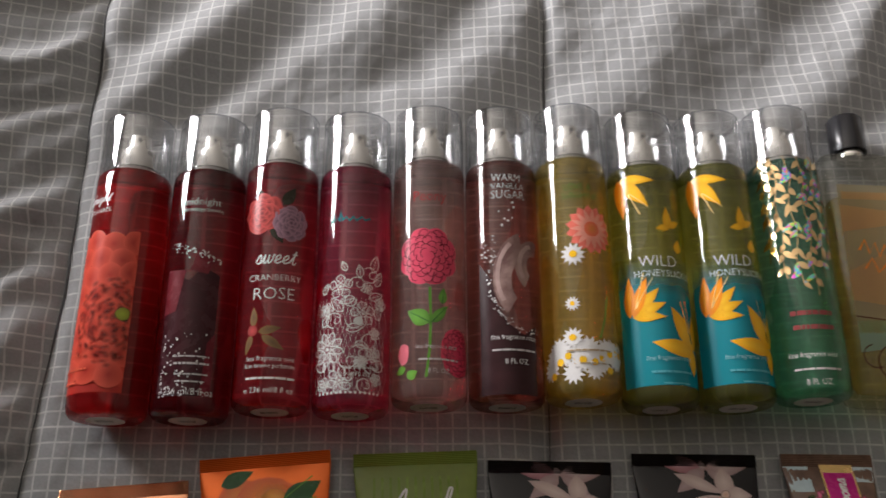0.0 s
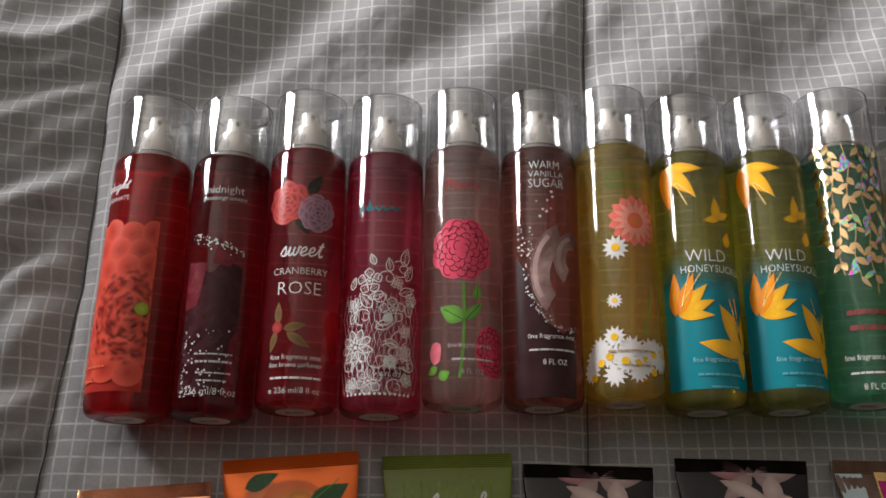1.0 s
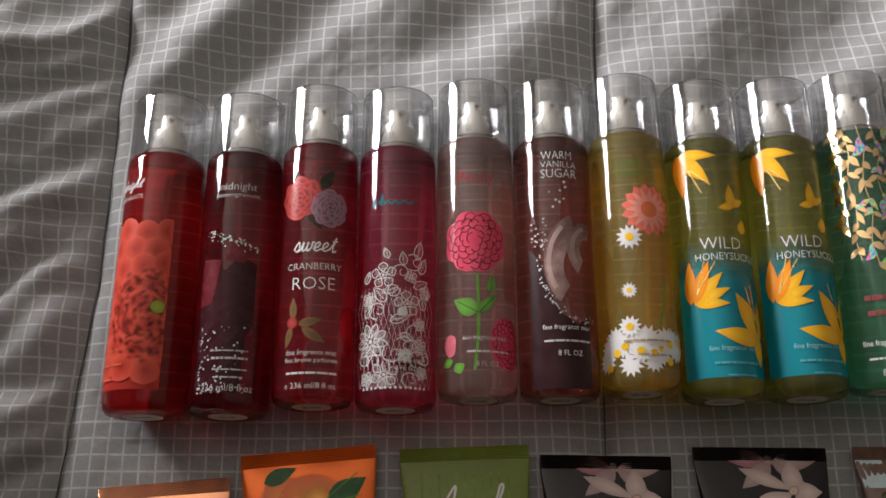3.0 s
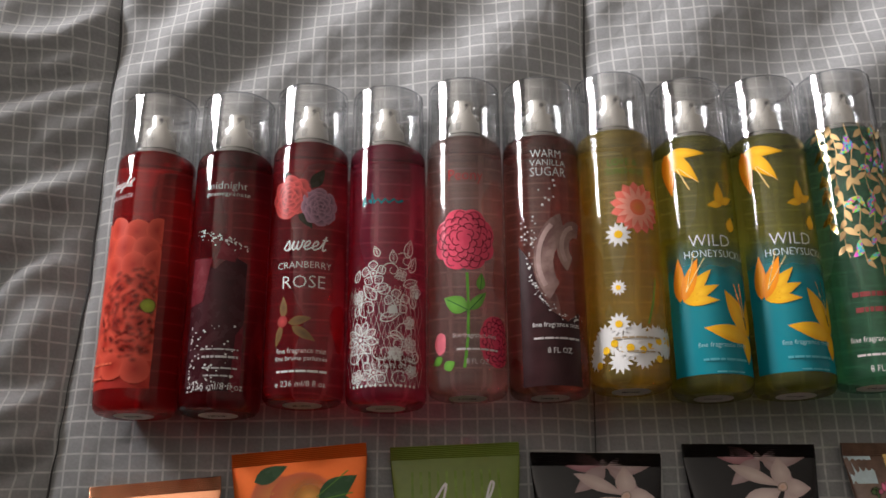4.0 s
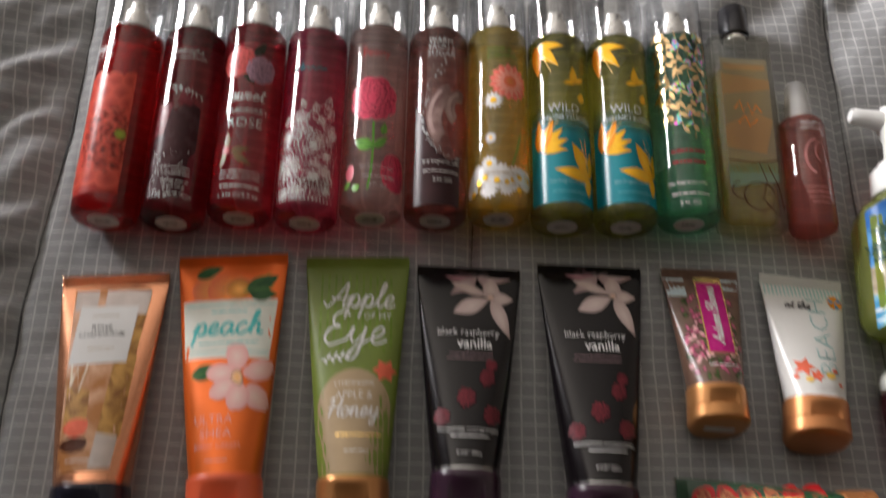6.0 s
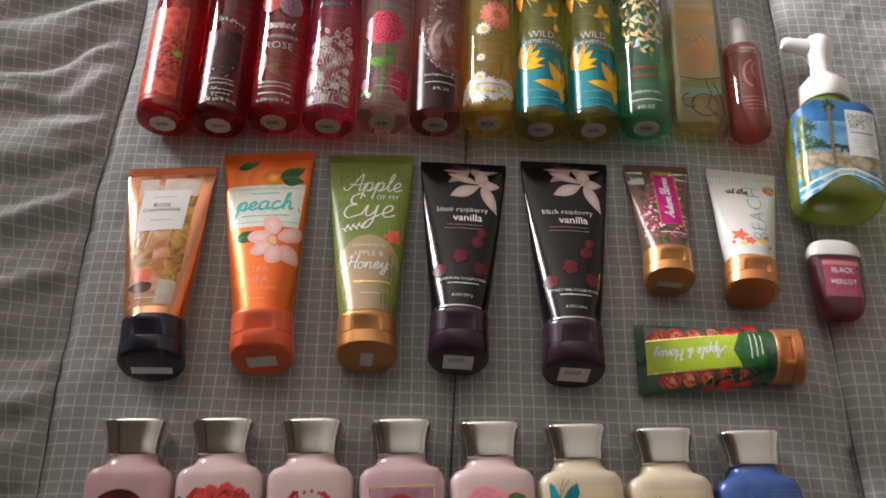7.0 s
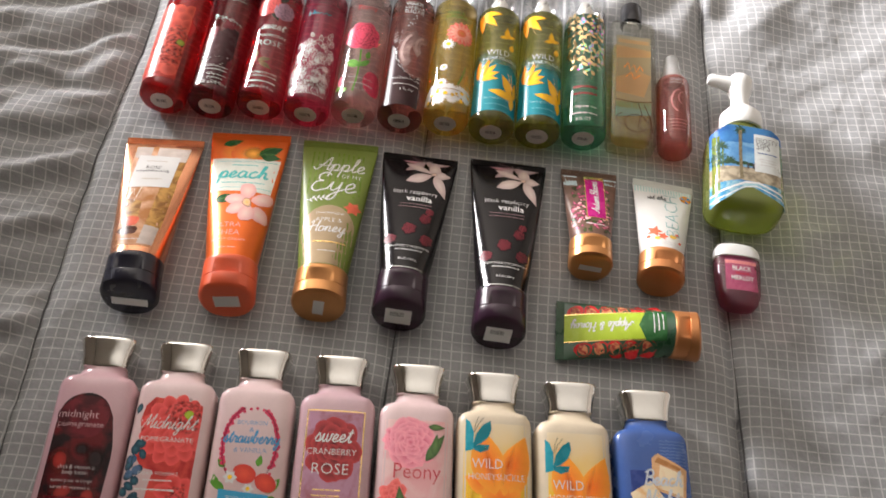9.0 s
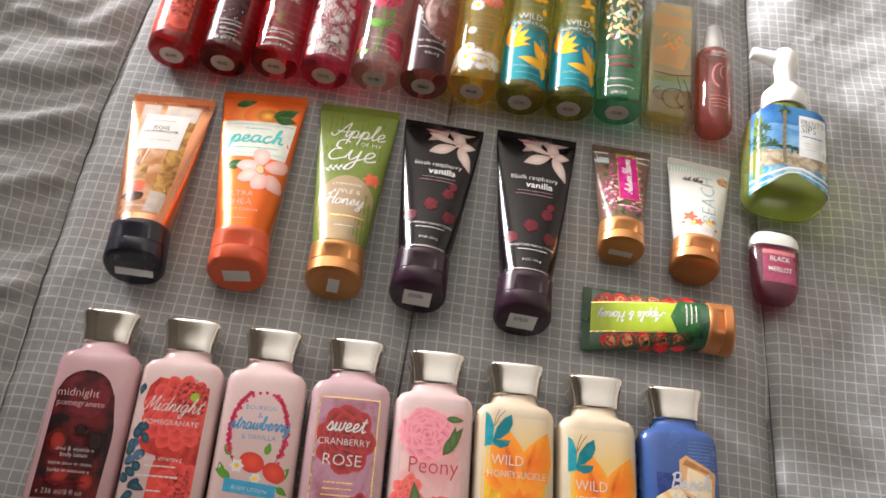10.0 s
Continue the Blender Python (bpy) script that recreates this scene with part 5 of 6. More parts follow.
# mist: foil leaves on green
ob, s = MISTS[9]
r = random.Random(31)
gold, rain = [], []
for k in range(6):
    u0 = -21 + 7.8 * k
    bottom = 70 + 6.0 * abs(k - 2.6) ** 1.3
    y = 146.0 - r.uniform(0, 5)
    while y > bottom:
        for d in (r.uniform(205, 262), r.uniform(-82, -25)):
            (rain if r.random() < 0.6 and k > 1 else gold).append(petal(u0 + math.sin(0.2 * y) * 1.2, y + r.uniform(-3.0, 3.0), r.uniform(5.5, 9.0), r.uniform(2.4, 4.0), d, 6, r.uniform(0.55, 0.9)))
        y -= r.uniform(6.5, 9.5)
art(ob, s, "foil_leaves", FOIL, gold, 2, "shiny pale gold foil leaves", 0)
art(ob, s, "rainbow_leaves", RAINBOW, rain, 3, "iridescent foil leaves", 0)
art(ob, s, "foil_stem", FOIL, [stroke([(-21 + 7.8 * k + math.sin(0.2 * y) * 1.2, y) for y in range(147, int(64 + 6.0 * abs(k - 2.6) ** 1.3), -5)], 0.5) for k in range(6)], 1)
bars(ob, s, ink("dim_red", (0.22, 0.05, 0.05)), -4, 58, 26, 4.5, 2, 7.5)
mist_print(ob, s, -5, 36, W_INK, 27)

# flat fragrance bottle
ob, s = FLAT
CLEARPRINT = clear("apricot_print", (0.93, 0.62, 0.30), bend=0.0, body=0.45)
PALEPRINT = clear("pale_print", (0.93, 0.82, 0.55), bend=0.0, body=0.30)
art(ob, s, "back_print", PALEPRINT, [rect(-18, 40, 17, 136)], 1, "faded apricot print")
art(ob, s, "apricot_band", CLEARPRINT, [[(-18, 104), (17, 110), (17, 118), (-18, 122)], [(-18, 60), (10, 56), (17, 84), (4, 90), (-18, 78)], rect(-16, 126, 15, 131)], 2)
art(ob, s, "drawn_line", BROWN, [arc(2, 22, 11, 20, 330, 0.9, 20), stroke([(-18, 50), (0, 48), (17, 51)], 0.9), stroke([(4, 48), (8, 34), (4, 20), (12, 10)], 0.8), arc(-10, 26, 7, 100, 300, 0.8), stroke([(10, 46), (16, 30), (18, 12)], 0.8)], 3)
art(ob, s, "sea_print", clear("pale_aqua_print", (0.55, 0.80, 0.72), bend=0.0, body=0.4), [[(-18, 28), (17, 34), (17, 49), (-18, 47)]], 1)
art(ob, s, "script_print", ORANGE, [stroke([(-10, 92), (-6, 99), (-4, 90), (0, 97), (2, 88), (6, 96), (9, 90)], 1.4), stroke([(-8, 80), (-3, 87), (0, 78), (6, 84)], 1.2)], 3)

# travel mist
ob, s = TRAVEL
words(ob, s, "WARM", W_INK, 0, 79, 13, 1.2)
words(ob, s, "VANILLA", W_INK, 0, 75, 14, 0.9)
art(ob, s, "swirl_print", ink("dim_rose", (0.42, 0.16, 0.15), vary=0.2), [arc(3, 52, 9, 90, 250, 1.8, 12, 14), arc(6, 56, 5, 90, 250, 1.4, 10, 8)], 1)
small_print(ob, s, 0, 28, ink("dim_rose", (0.42, 0.16, 0.15)), 17, (0, 4, 8, 12))

# ---- tubes ----
ob, s, _ = TUBES["champagne"]
foot_sticker(TUBES["champagne"], 29, 8.5, -6, False, -0.004)
art(ob, s, "front_panel", wash("blush_copper", (0.70, 0.42, 0.27), (0.42, 0.17, 0.05), 38), [[(-17, 40), (12, 40), (24, 166), (-25, 166)]], 1, "blush printed panel")
art(ob, s, "tan_print", wash("honey_tan", (0.55, 0.30, 0.08), (0.25, 0.11, 0.03), 90), [[(4, 62), (17, 62), (21, 116), (8, 116)], [(14, 116), (20, 116), (25, 160), (18, 160)], [(-17, 64), (-3, 66), (-4, 92), (-19, 96)]], 2)
art(ob, s, "pale_block", ink("blush_white", (0.58, 0.50, 0.45)), [[(-23, 150), (-9, 150), (-9, 165), (-24, 165)], [(-4, 146), (23, 146), (25, 164), (-4, 165)], [(2, 42), (14, 42), (16, 62), (4, 64)]], 3)
art(ob, s, "drips", CREAMINK, [stroke([(-18, 112), (-17, 94), (-14, 108), (-11, 92), (-8, 110)], 1.2)], 4)
art(ob, s, "brown_print", BROWN, [oval(-9, 57, 9, 5, 0, 16, 0.06)], 3)
art(ob, s, "coral_glow", CORALINK, [oval(-9, 68, 8, 6, n=16, wob=0.06)], 3)
art(ob, s, "title_panel", PAPER, [[(-21, 110), (15, 111), (18, 152), (-19, 153)]], 5, "white title panel")
words(ob, s, "ROSE", INK, -3, 136.5, 13, layer=8, fat=0.0)
words(ob, s, "CHAMPAGNE", INK, -3, 131.5, 29, 0.9, layer=8, fat=0.0)
bars(ob, s, SAND, -3, 145, 20, 1.0, layer=8)
bars(ob, s, SAND, -2, 121, 17, 1.2, layer=8)
bars(ob, s, W_INK, -4, 47, 18, 1.4, layer=6)

ob, s, _ = TUBES["peach"]
foot_sticker(TUBES["peach"], 21, 13, 4, False)
soft(ob, s, "peach_fruit", softink("peach_skin", (0.86, 0.34, 0.05), (0.78, 0.14, 0.03), 0.95, 0.1), [oval(-13, 160, 13, 14, 0.3, 24), oval(2, 159, 18, 15, -0.2, 26)], 1)
soft(ob, s, "peach_light", softink("peach_yellow", (0.88, 0.47, 0.08), (0.86, 0.34, 0.05), 0.1), [oval(5, 160, 12, 11, 0, 18)], 2)
art(ob, s, "leaf_print", DEEPLEAF, [petal(-24, 171, 19, 9, 22), petal(10, 158, 24, 13, 30), petal(12, 156, 18, 11, -2), petal(-22, 98, 20, 11, 12)], 3)
art(ob, s, "leaf_vein", LEAF, [stroke([(9, 160), (26, 173)], 0.6), stroke([(8, 158), (28, 161)], 0.6), stroke([(-22, 98), (-4, 102)], 0.6)], 4)
art(ob, s, "title_panel", ink("mint_white", (0.76, 0.78, 0.70), vary=0.05), [[(-27, 110), (25.5, 108), (30.5, 152), (-31, 152)]], 2, "pale title panel")
art(ob, s, "panel_rule", AQUA, [stroke([(-28, 148), (28, 148)], 0.5), stroke([(-25, 114), (25, 113)], 0.5)], 4)
script(ob, s, "peach", AQUA, -1, 132, 45, 2.0, 1.0, 0.2)
bars(ob, s, AQUA, -2, 143, 26, 2.0)
bars(ob, s, AQUA, 0, 120, 38, 1.8)
BLOSSOM = softink("blossom_pink", (0.84, 0.62, 0.55), (0.80, 0.40, 0.38), 0.93, 0.10)
soft(ob, s, "blossom", BLOSSOM, [oval(9 + d * math.cos(radians(a)), 95 + d * math.sin(radians(a)), 9.5, 7.0, radians(a), 18, 0.05, i) for i, (a, d) in enumerate(((100, 15), (165, 12), (25, 12), (215, 12), (-55, 16), (-95, 13)))], 5, "", 0.03)
soft(ob, s, "blossom_heart", softink("blossom_yellow", (0.74, 0.42, 0.12), (0.84, 0.55, 0.40), 0.5), [oval(7, 95, 4.5, 6.5, 0.3, 12, 0.08)], 8)
words(ob, s, "ULTRA", PALEPINK, -6, 68, 23, 1.0)
words(ob, s, "SHEA", PALEPINK, -4, 59, 19, 1.0)
words(ob, s, "BODY CREAM", PALEPINK, -3, 51, 27, 1.0)
bars(ob, s, PALEPINK, -3, 42, 14, 1.4)

ob, s, _ = TUBES["apple"]
foot_sticker(TUBES["apple"], 9, 17, -6, False)
art(ob, s, "grain_print", ink("dark_moss", (0.17, 0.26, 0.04), vary=0.3), [rect(-24 + 4.6 * i, 112 + 3 * (i % 3), -22.6 + 4.6 * i, 170) for i in range(11)], 1)
art(ob, s, "lower_panel", SAND, [[(-20.3, 32), (20.3, 32), (22, 66)] + [(24 * math.cos(radians(a)) * 0.95, 72 + 28 * math.sin(radians(a))) for a in range(10, 171, 10)] + [(-22, 66)]], 1, "champagne coloured panel")
script(ob, s, "Apple", W_INK, 2, 151, 47, 1.25, 1.1)
words(ob, s, "OF MY", W_INK, 14, 138, 18, 1.1)
script(ob, s, "Eye", W_INK, 0, 126, 40, 1.4, 1.0)
art(ob, s, "sprig_print", W_INK, [petal(-20 + 2.2 * i, 107 + 0.3 * i, 4.5, 1.8, 60 if i % 2 else -50) for i in range(8)] + [stroke([(-22, 107), (-4, 109)], 0.6)], 3)
art(ob, s, "flower_print", CORALINK, bloom(19, 99, 6, 8, 6), 3)
words(ob, s, "CHAMPAGNE", W_INK, 0, 90, 25, 1.0)
words(ob, s, "APPLE &", W_INK, 0, 82, 23, 1.1)
script(ob, s, "Honey", W_INK, 0, 72, 31, 1.1, 1.1)
bars(ob, s, GOLDFOIL, 2, 56, 30, 3.2)
bars(ob, s, W_INK, 2, 46, 15, 1.6)


def orchid_tube(key, dv):
    ob, s, _ = TUBES[key]
    foot_sticker(TUBES[key], 22, 18, -2)
    front = softink("orchid_petal", (0.60, 0.50, 0.46), (0.44, 0.33, 0.31), 0.95, 0.12)
    back = softink("orchid_dim", (0.42, 0.33, 0.32), (0.30, 0.20, 0.20), 0.95, 0.15)
    pink = softink("orchid_pink", (0.46, 0.24, 0.27), (0.26, 0.11, 0.13), 0.9, 0.2)
    soft(ob, s, "orchid_behind", pink, [petal(3, 171.5 + dv * 0.95, 27, 10, 169)], 0.5)
    soft(ob, s, "orchid_behind", back, [petal(5, 171 + dv * 0.95, 26, 10.5, 5), petal(5, 171 + dv * 0.95, 22, 9.5, 218), petal(4, 170 + dv * 0.95, 6, 5, 95), petal(6, 171 + dv * 0.95, 20, 6, -35)], 0.9)
    soft(ob, s, "orchid_print", front, [petal(15, 156 + dv, 30, 7.5, 157, 8, 1.2), petal(15, 155 + dv, 17, 11, 91, 8, 0.9), petal(15, 155.5 + dv, 15, 10, 0), petal(14, 155 + dv, 27, 12, 206, 8, 1.1), petal(15.5, 155 + dv, 31, 10, -68, 8, 0.75)], 1.8, "pale orchid print")
    soft(ob, s, "orchid_heart", softink("orchid_heart", (0.52, 0.33, 0.24), (0.56, 0.44, 0.38), 0.6), [oval(14.5, 156 + dv, 3.4, 2.6, 0.5, 12, 0.06)], 3.2)
    words(ob, s, "black raspberry", W_INK, 0, 128 + dv * 0.7, 40, 1.1)
    words(ob, s, "vanilla", W_INK, 4, 120.5 + dv * 0.7, 23, 1.05, fat=0.008)
    bars(ob, s, ink("dim_mauve", (0.22, 0.14, 0.15)), 0, 113 + dv * 0.7, 32, 1.6, 2, 3.6)
    B = ink("raspberry", (0.028, 0.004, 0.008), 0.35, vary=0.4, scale=300)
    r = random.Random(8)
    B2 = ink("raspberry_light", (0.22, 0.03, 0.042), 0.35, vary=0.4, scale=300)
    for cx, cy, q in ((12, 96, 6), (15, 105, 4.5), (-1, 82, 7), (-16, 69, 6), (15, 71, 6.5)):
        ps = [(cx + q * 0.8 * math.sqrt(i / 30) * math.cos(2.4 * i), cy + q * 0.9 * math.sqrt(i / 30) * math.sin(2.4 * i)) for i in range(30)]
        art(ob, s, "berry_print", WINE if cx == -2 else B, [oval(x, y, q * 0.24, n=9) for x, y in ps], 2, "", 0)
        art(ob, s, "berry_glint", B if cx == -2 else B2, [oval(x - 0.05 * q, y + 0.06 * q, q * 0.12, n=7) for x, y in ps], 3, "", 0)
    words(ob, s, "SIGNATURE COLLECTION", W_INK, 0, 61, 37, 1.1)
    bars(ob, s, W_INK, 0, 57, 26, 1.5)
    words(ob, s, "8 OZ / 226 g", W_INK, 1, 46, 15, 1.1)
    art(ob, s, "silver_rule", ink("silver_rule", (0.5, 0.5, 0.5), 0.2, 0.8), [rect(-19, 36.8, 19, 37.8)], 2)


orchid_tube("berry", 0)
orchid_tube("berry2", 11)

ob, s, _ = TUBES["blooms"]
foot_sticker(TUBES["blooms"], 20, 6, -5, False)
r = random.Random(17)
art(ob, s, "sky_print", ink("pale_sky", (0.55, 0.68, 0.74)), [[(-24, 92), (-12, 92), (-12, 107), (-26, 107)], [(14, 98), (24, 98), (26, 107), (14, 107)]], 1)
soft(ob, s, "garden_print", softink("garden_green", (0.07, 0.12, 0.03), (0.03, 0.05, 0.015), 0.5, 0.4), [oval(r.uniform(-17, 17), r.uniform(30, 92), r.uniform(2, 4), r.uniform(1.2, 2.5), r.uniform(0, 3), 9) for _ in range(55)], 1, lift=0.0005)
soft(ob, s, "pink_blossoms", softink("garden_pink", (0.62, 0.16, 0.27), (0.36, 0.05, 0.12), 0.5, 0.4), [oval(r.uniform(-17, 17), r.uniform(34, 92), r.uniform(1.6, 3.4), r.uniform(1.3, 2.4), r.uniform(0, 3), 10, 0.10, i) for i in range(80)], 2, lift=0.0005)
art(ob, s, "pale_blossoms", PALEPINK, [oval(r.uniform(-17, 16), r.uniform(38, 80), r.uniform(0.7, 1.6), n=8) for i in range(55)], 3, "", 0)
art(ob, s, "banner_edge", GOLDFOIL, [[(-5.5, 47), (13.5, 47), (13.5, 108), (-5.5, 108)]], 4)
art(ob, s, "banner", ink("magenta", (0.50, 0.02, 0.20), vary=0.1), [[(-4.5, 48), (12.5, 48), (12.5, 107.5), (-4.5, 107.5)]], 5, "magenta banner")
script(ob, s, "Autumn Blooms", W_INK, 4, 77, 46, 0.9, 1.15, layer=7, turn=90)
bars(ob, s, W_INK, 2, 39, 22, 1.8)

ob, s, _ = TUBES["beach"]
art(ob, s, "crimp_stripes", ink("pale_teal_stripe", (0.35, 0.58, 0.55)), [rect(-26.5 + 2.6 * i, 103, -25.5 + 2.6 * i, 111.5) for i in range(21)], 1)
words(ob, s, "BEACH", ink("sea_teal", (0.22, 0.45, 0.44)), 6, 72, 58, 0.95, turn=90, fat=-0.024)
script(ob, s, "at the", INK, -6, 95, 17, 0.8)
art(ob, s, "ball_print", AMBER, [oval(21, 101, 5.5, n=16)], 2)
art(ob, s, "ball_wedges", SKYBLUE, [[(21, 101), (26, 102), (24, 105.5)], [(21, 101), (17, 104), (16, 100)], [(21, 101), (20, 95.5), (24, 96.5)]], 3)
art(ob, s, "coral_print", CORALINK, bloom(-10, 47, 5, 7, 4) + bloom(-3, 41, 5, 5, 3) + [oval(10, 45, 2.2), oval(-15, 40, 1.6), oval(12, 36, 1.5)], 2)
art(ob, s, "shell_print", PALEYELLOW, [oval(6, 42, 3.4, 2.4, 0.4), oval(-8, 38, 2.4, 1.8)], 3)
bars(ob, s, GREY_INK, 3, 34, 18, 1.2, 2, 2.6)

ob, s = lifted(TUBES["honey"][:2], -8.5)
r = random.Random(19)
for i in range(11):
    cx, cy = (-18 if i % 2 else 17) + r.uniform(-2, 2), 48 + 6.4 * i
    art(ob, s, "apple_slice", RED, [oval(cx, cy, 7.5, 6.0, r.uniform(0, 3), 16, 0.04, i)], 1, "", 0)
    art(ob, s, "apple_flesh", wash("apple_flesh", (0.62, 0.26, 0.12), (0.32, 0.03, 0.03), 300), [oval(cx, cy, 5.2, 4.0, 0.5, 12, 0.08, i)], 2, "", 0)
art(ob, s, "banner_edge", GOLDFOIL, [rect(-12.5, 54, 14.5, 121)], 4)
art(ob, s, "banner", LIME, [rect(-11.5, 54, 13.5, 121)], 5, "lime green banner")
script(ob, s, "Apple & Honey", W_INK, 2, 91, 50, 0.9, 1.2, layer=7, turn=90)
art(ob, s, "badge", DEEPLEAF, [[(-13, 40), (15, 40), (15, 56), (1, 62), (-13, 56)]], 6, "dark green badge")
bars(ob, s, W_INK, 3, 50, 20, 1.6, 2, 3.6, layer=8)
bars(ob, s, W_INK, 3, 43, 16, 1.4, layer=8)

# ---- lotions ----
ob, s = LOTIONS[0]
art(ob, s, "front_label", wash("pomegranate", (0.012, 0.004, 0.006), (0.13, 0.008, 0.012), 42, 0.45, 0.62), [[(-22.5, 14), (21, 14), (22.5, 56), (22, 66), (18, 88)] + [(-3 + 19 * math.cos(radians(a)), 88 + 18 * math.sin(radians(a))) for a in range(20, 171, 10)] + [(-22.5, 80)]], 1, "dark wine printed label")
art(ob, s, "fruit_print", wash("fruit", (0.06, 0.006, 0.010), (0.17, 0.014, 0.022), 50), [oval(-3, 87, 19, 17, 0, 26, 0.03)], 2)
soft(ob, s, "fruit_glow", softink("ember_red", (0.34, 0.03, 0.022), (0.10, 0.008, 0.010), 0.3, 0.2), [oval(-13, 53, 10, 13, 0.2), oval(-6, 30, 12, 9, 0.4), oval(12, 27, 9, 11, 0)], 2.2)
soft(ob, s, "fruit_glow", softink("plum_dark", (0.008, 0.003, 0.004), (0.03, 0.006, 0.008), 0.4, 0.2), [oval(12, 55, 9, 12, 0.3), oval(1, 62, 7, 6, 0)], 2.6)
words(ob, s, "midnight", ink("pale_rose", (0.70, 0.45, 0.48)), -7, 88, 29)
words(ob, s, "pomegranate", ink("pale_rose", (0.70, 0.45, 0.48)), -4, 80, 33)
words(ob, s, "shea & vitamin e", GREY_INK, 0, 48.5, 26, 1.1)
words(ob, s, "body lotion", GREY_INK, 0, 44, 18, 1.1)
words(ob, s, "lotion pour le corps", GREY_INK, -1, 38, 29, 1.0)
words(ob, s, "karité et vitamine e", GREY_INK, -1, 33.5, 28, 1.0)
bars(ob, s, MAROON, -4, 26, 32, 2.6)
words(ob, s, "e 236 ml/8 fl oz", GREY_INK, -4, 19, 31)

ob, s = LOTIONS[1]
art(ob, s, "front_label", wash("poppy_label", (0.40, 0.02, 0.02), (0.72, 0.08, 0.06), 38), [[(-8, 8), (22, 8), (22.5, 92), (22, 100), (-14, 105), (-20, 98), (-22, 86), (-19, 72), (-22, 60), (-15, 50), (-6, 48), (-8, 34)]], 1, "scarlet flower label")
BLOOM_RED = softink("bloom_red", (0.54, 0.030, 0.026), (0.76, 0.088, 0.080), 0.85, 0.14)
for q, n, k in ((17, 13, 0), (11, 10, 1), (6, 7, 2)):
    soft(ob, s, "dahlia_petal", BLOOM_RED, [[(min(x, 22.3), y) for x, y in oval(4 + q * math.cos(a), 80 + 1.15 * q * math.sin(a), 8.5, 6.0, a, 18, 0.03, i)] for i, a in enumerate(0.4 * k + 6.283 * j / n for j in range(n))], 1.6 + 1.2 * k)
soft(ob, s, "dahlia_petal", BLOOM_RED, [[(min(x, 22.3), max(y, 8.2)) for x, y in oval(12 + 8 * math.cos(a), 28 + 11 * math.sin(a), 8, 6, a, 16, 0.03, i)] for i, a in enumerate(0.9 * j for j in range(7))], 1.6)
stipple(ob, s, 10, 90, 14, 90, 2.1, HEART_RED, 5.4, 1.0, 21.5, 4)
stipple(ob, s, 15, 27, 9, 36, 2.0, HEART_RED, 3.6, 1.2, 21.5, 5)
r = random.Random(6)
art(ob, s, "green_heart", LIME, [oval(13, 92, 3.4, n=12, wob=0.06)], 8)
soft(ob, s, "leaf_print", softink("blue_green", (0.035, 0.11, 0.14), (0.012, 0.03, 0.05), 0.9, 0.5), [oval(-21 + r.uniform(-4, 6), y, r.uniform(3, 5), r.uniform(2.4, 3.6), r.uniform(0, 3), 12) for y in range(28, 70, 4)] + [petal(-24, 100, 9, 5, -100), petal(-20, 28, 12, 6, -20), petal(-16, 22, 9, 6, 210)], 2)
art(ob, s, "berry_print", ink("slate_blue", (0.10, 0.16, 0.27), vary=0.3), [oval(-22, 56, 3.2), oval(-18, 48, 3.4), oval(-23, 45, 3)], 4)
script(ob, s, "Midnight", W_INK, 0, 84, 42, 0.6, 1.2, 0.45, layer=8)
words(ob, s, "POMEGRANATE", W_INK, 0, 72, 38, layer=8)
words(ob, s, "SHEA & VITAMIN E", W_INK, -2, 46, 29, 1.0, layer=7)
bars(ob, s, W_INK, -3, 41, 24, 1.6)
bars(ob, s, W_INK, -3, 34, 30, 2.2)
bars(ob, s, W_INK, -3, 24, 10, 1.6)

ob, s = LOTIONS[2]
r = random.Random(14)
wr = [(20 * math.cos(radians(a)), 74 + 31 * math.sin(radians(a))) for a in range(-52, 233, 7)]
art(ob, s, "wreath_bud", PINK, [oval(x, y, 2.4, 1.8, r.uniform(0, 3), 10) for x, y in wr[3:17] + wr[24:-3]] + [oval(x + 1.5, y - 2, 1.2) for x, y in wr[::2]], 1)
art(ob, s, "wreath_stem", MAROON, [stroke(wr[:18], 0.6), stroke(wr[-18:], 0.6)], 2)
words(ob, s, "BOURBON", SKYBLUE, 0, 91.5, 22, 1.0)
words(ob, s, "&", SKYBLUE, 0, 86, 3.2, 1.0)
script(ob, s, "strawberry", SKYBLUE, 1, 79, 42, 1.1, 1.25)
words(ob, s, "& VANILLA", SKYBLUE, 1, 70, 24, 1.0)
art(ob, s, "leaf_print", LEAF, [petal(-14, 40, 14, 6, 150), petal(-6, 36, 13, 6, 200), petal(14, 40, 11, 6, 20), petal(0, 45, 10, 6, 100), petal(20, 42, 10, 5, 60), petal(-20, 42, 10, 5, 110), petal(8, 58, 9, 5, 80), petal(-16, 56, 9, 5, 130), petal(18, 36, 9, 5, -30)], 1)
soft(ob, s, "strawberry_print", softink("strawberry", (0.66, 0.07, 0.03), (0.50, 0.03, 0.02), 0.92), [oval(-1, 52, 9, 7, -0.4, 18), oval(15, 46, 8.5, 6.5, -0.6, 18)], 3, "red strawberry print")
art(ob, s, "daisy_print", W_INK, bloom(-11, 49, 6, 5.5, 4.4) + bloom(3, 41, 6, 4.5, 3.6), 4)
art(ob, s, "daisy_eye", YELLOW, [oval(-11, 49, 1.7), oval(3, 41, 1.5)], 6)
art(ob, s, "banner", ink("banner_blue", (0.05, 0.33, 0.55)), [[(-18, 31), (18, 28), (18, 37), (-18, 40)]], 5, "blue ribbon banner")
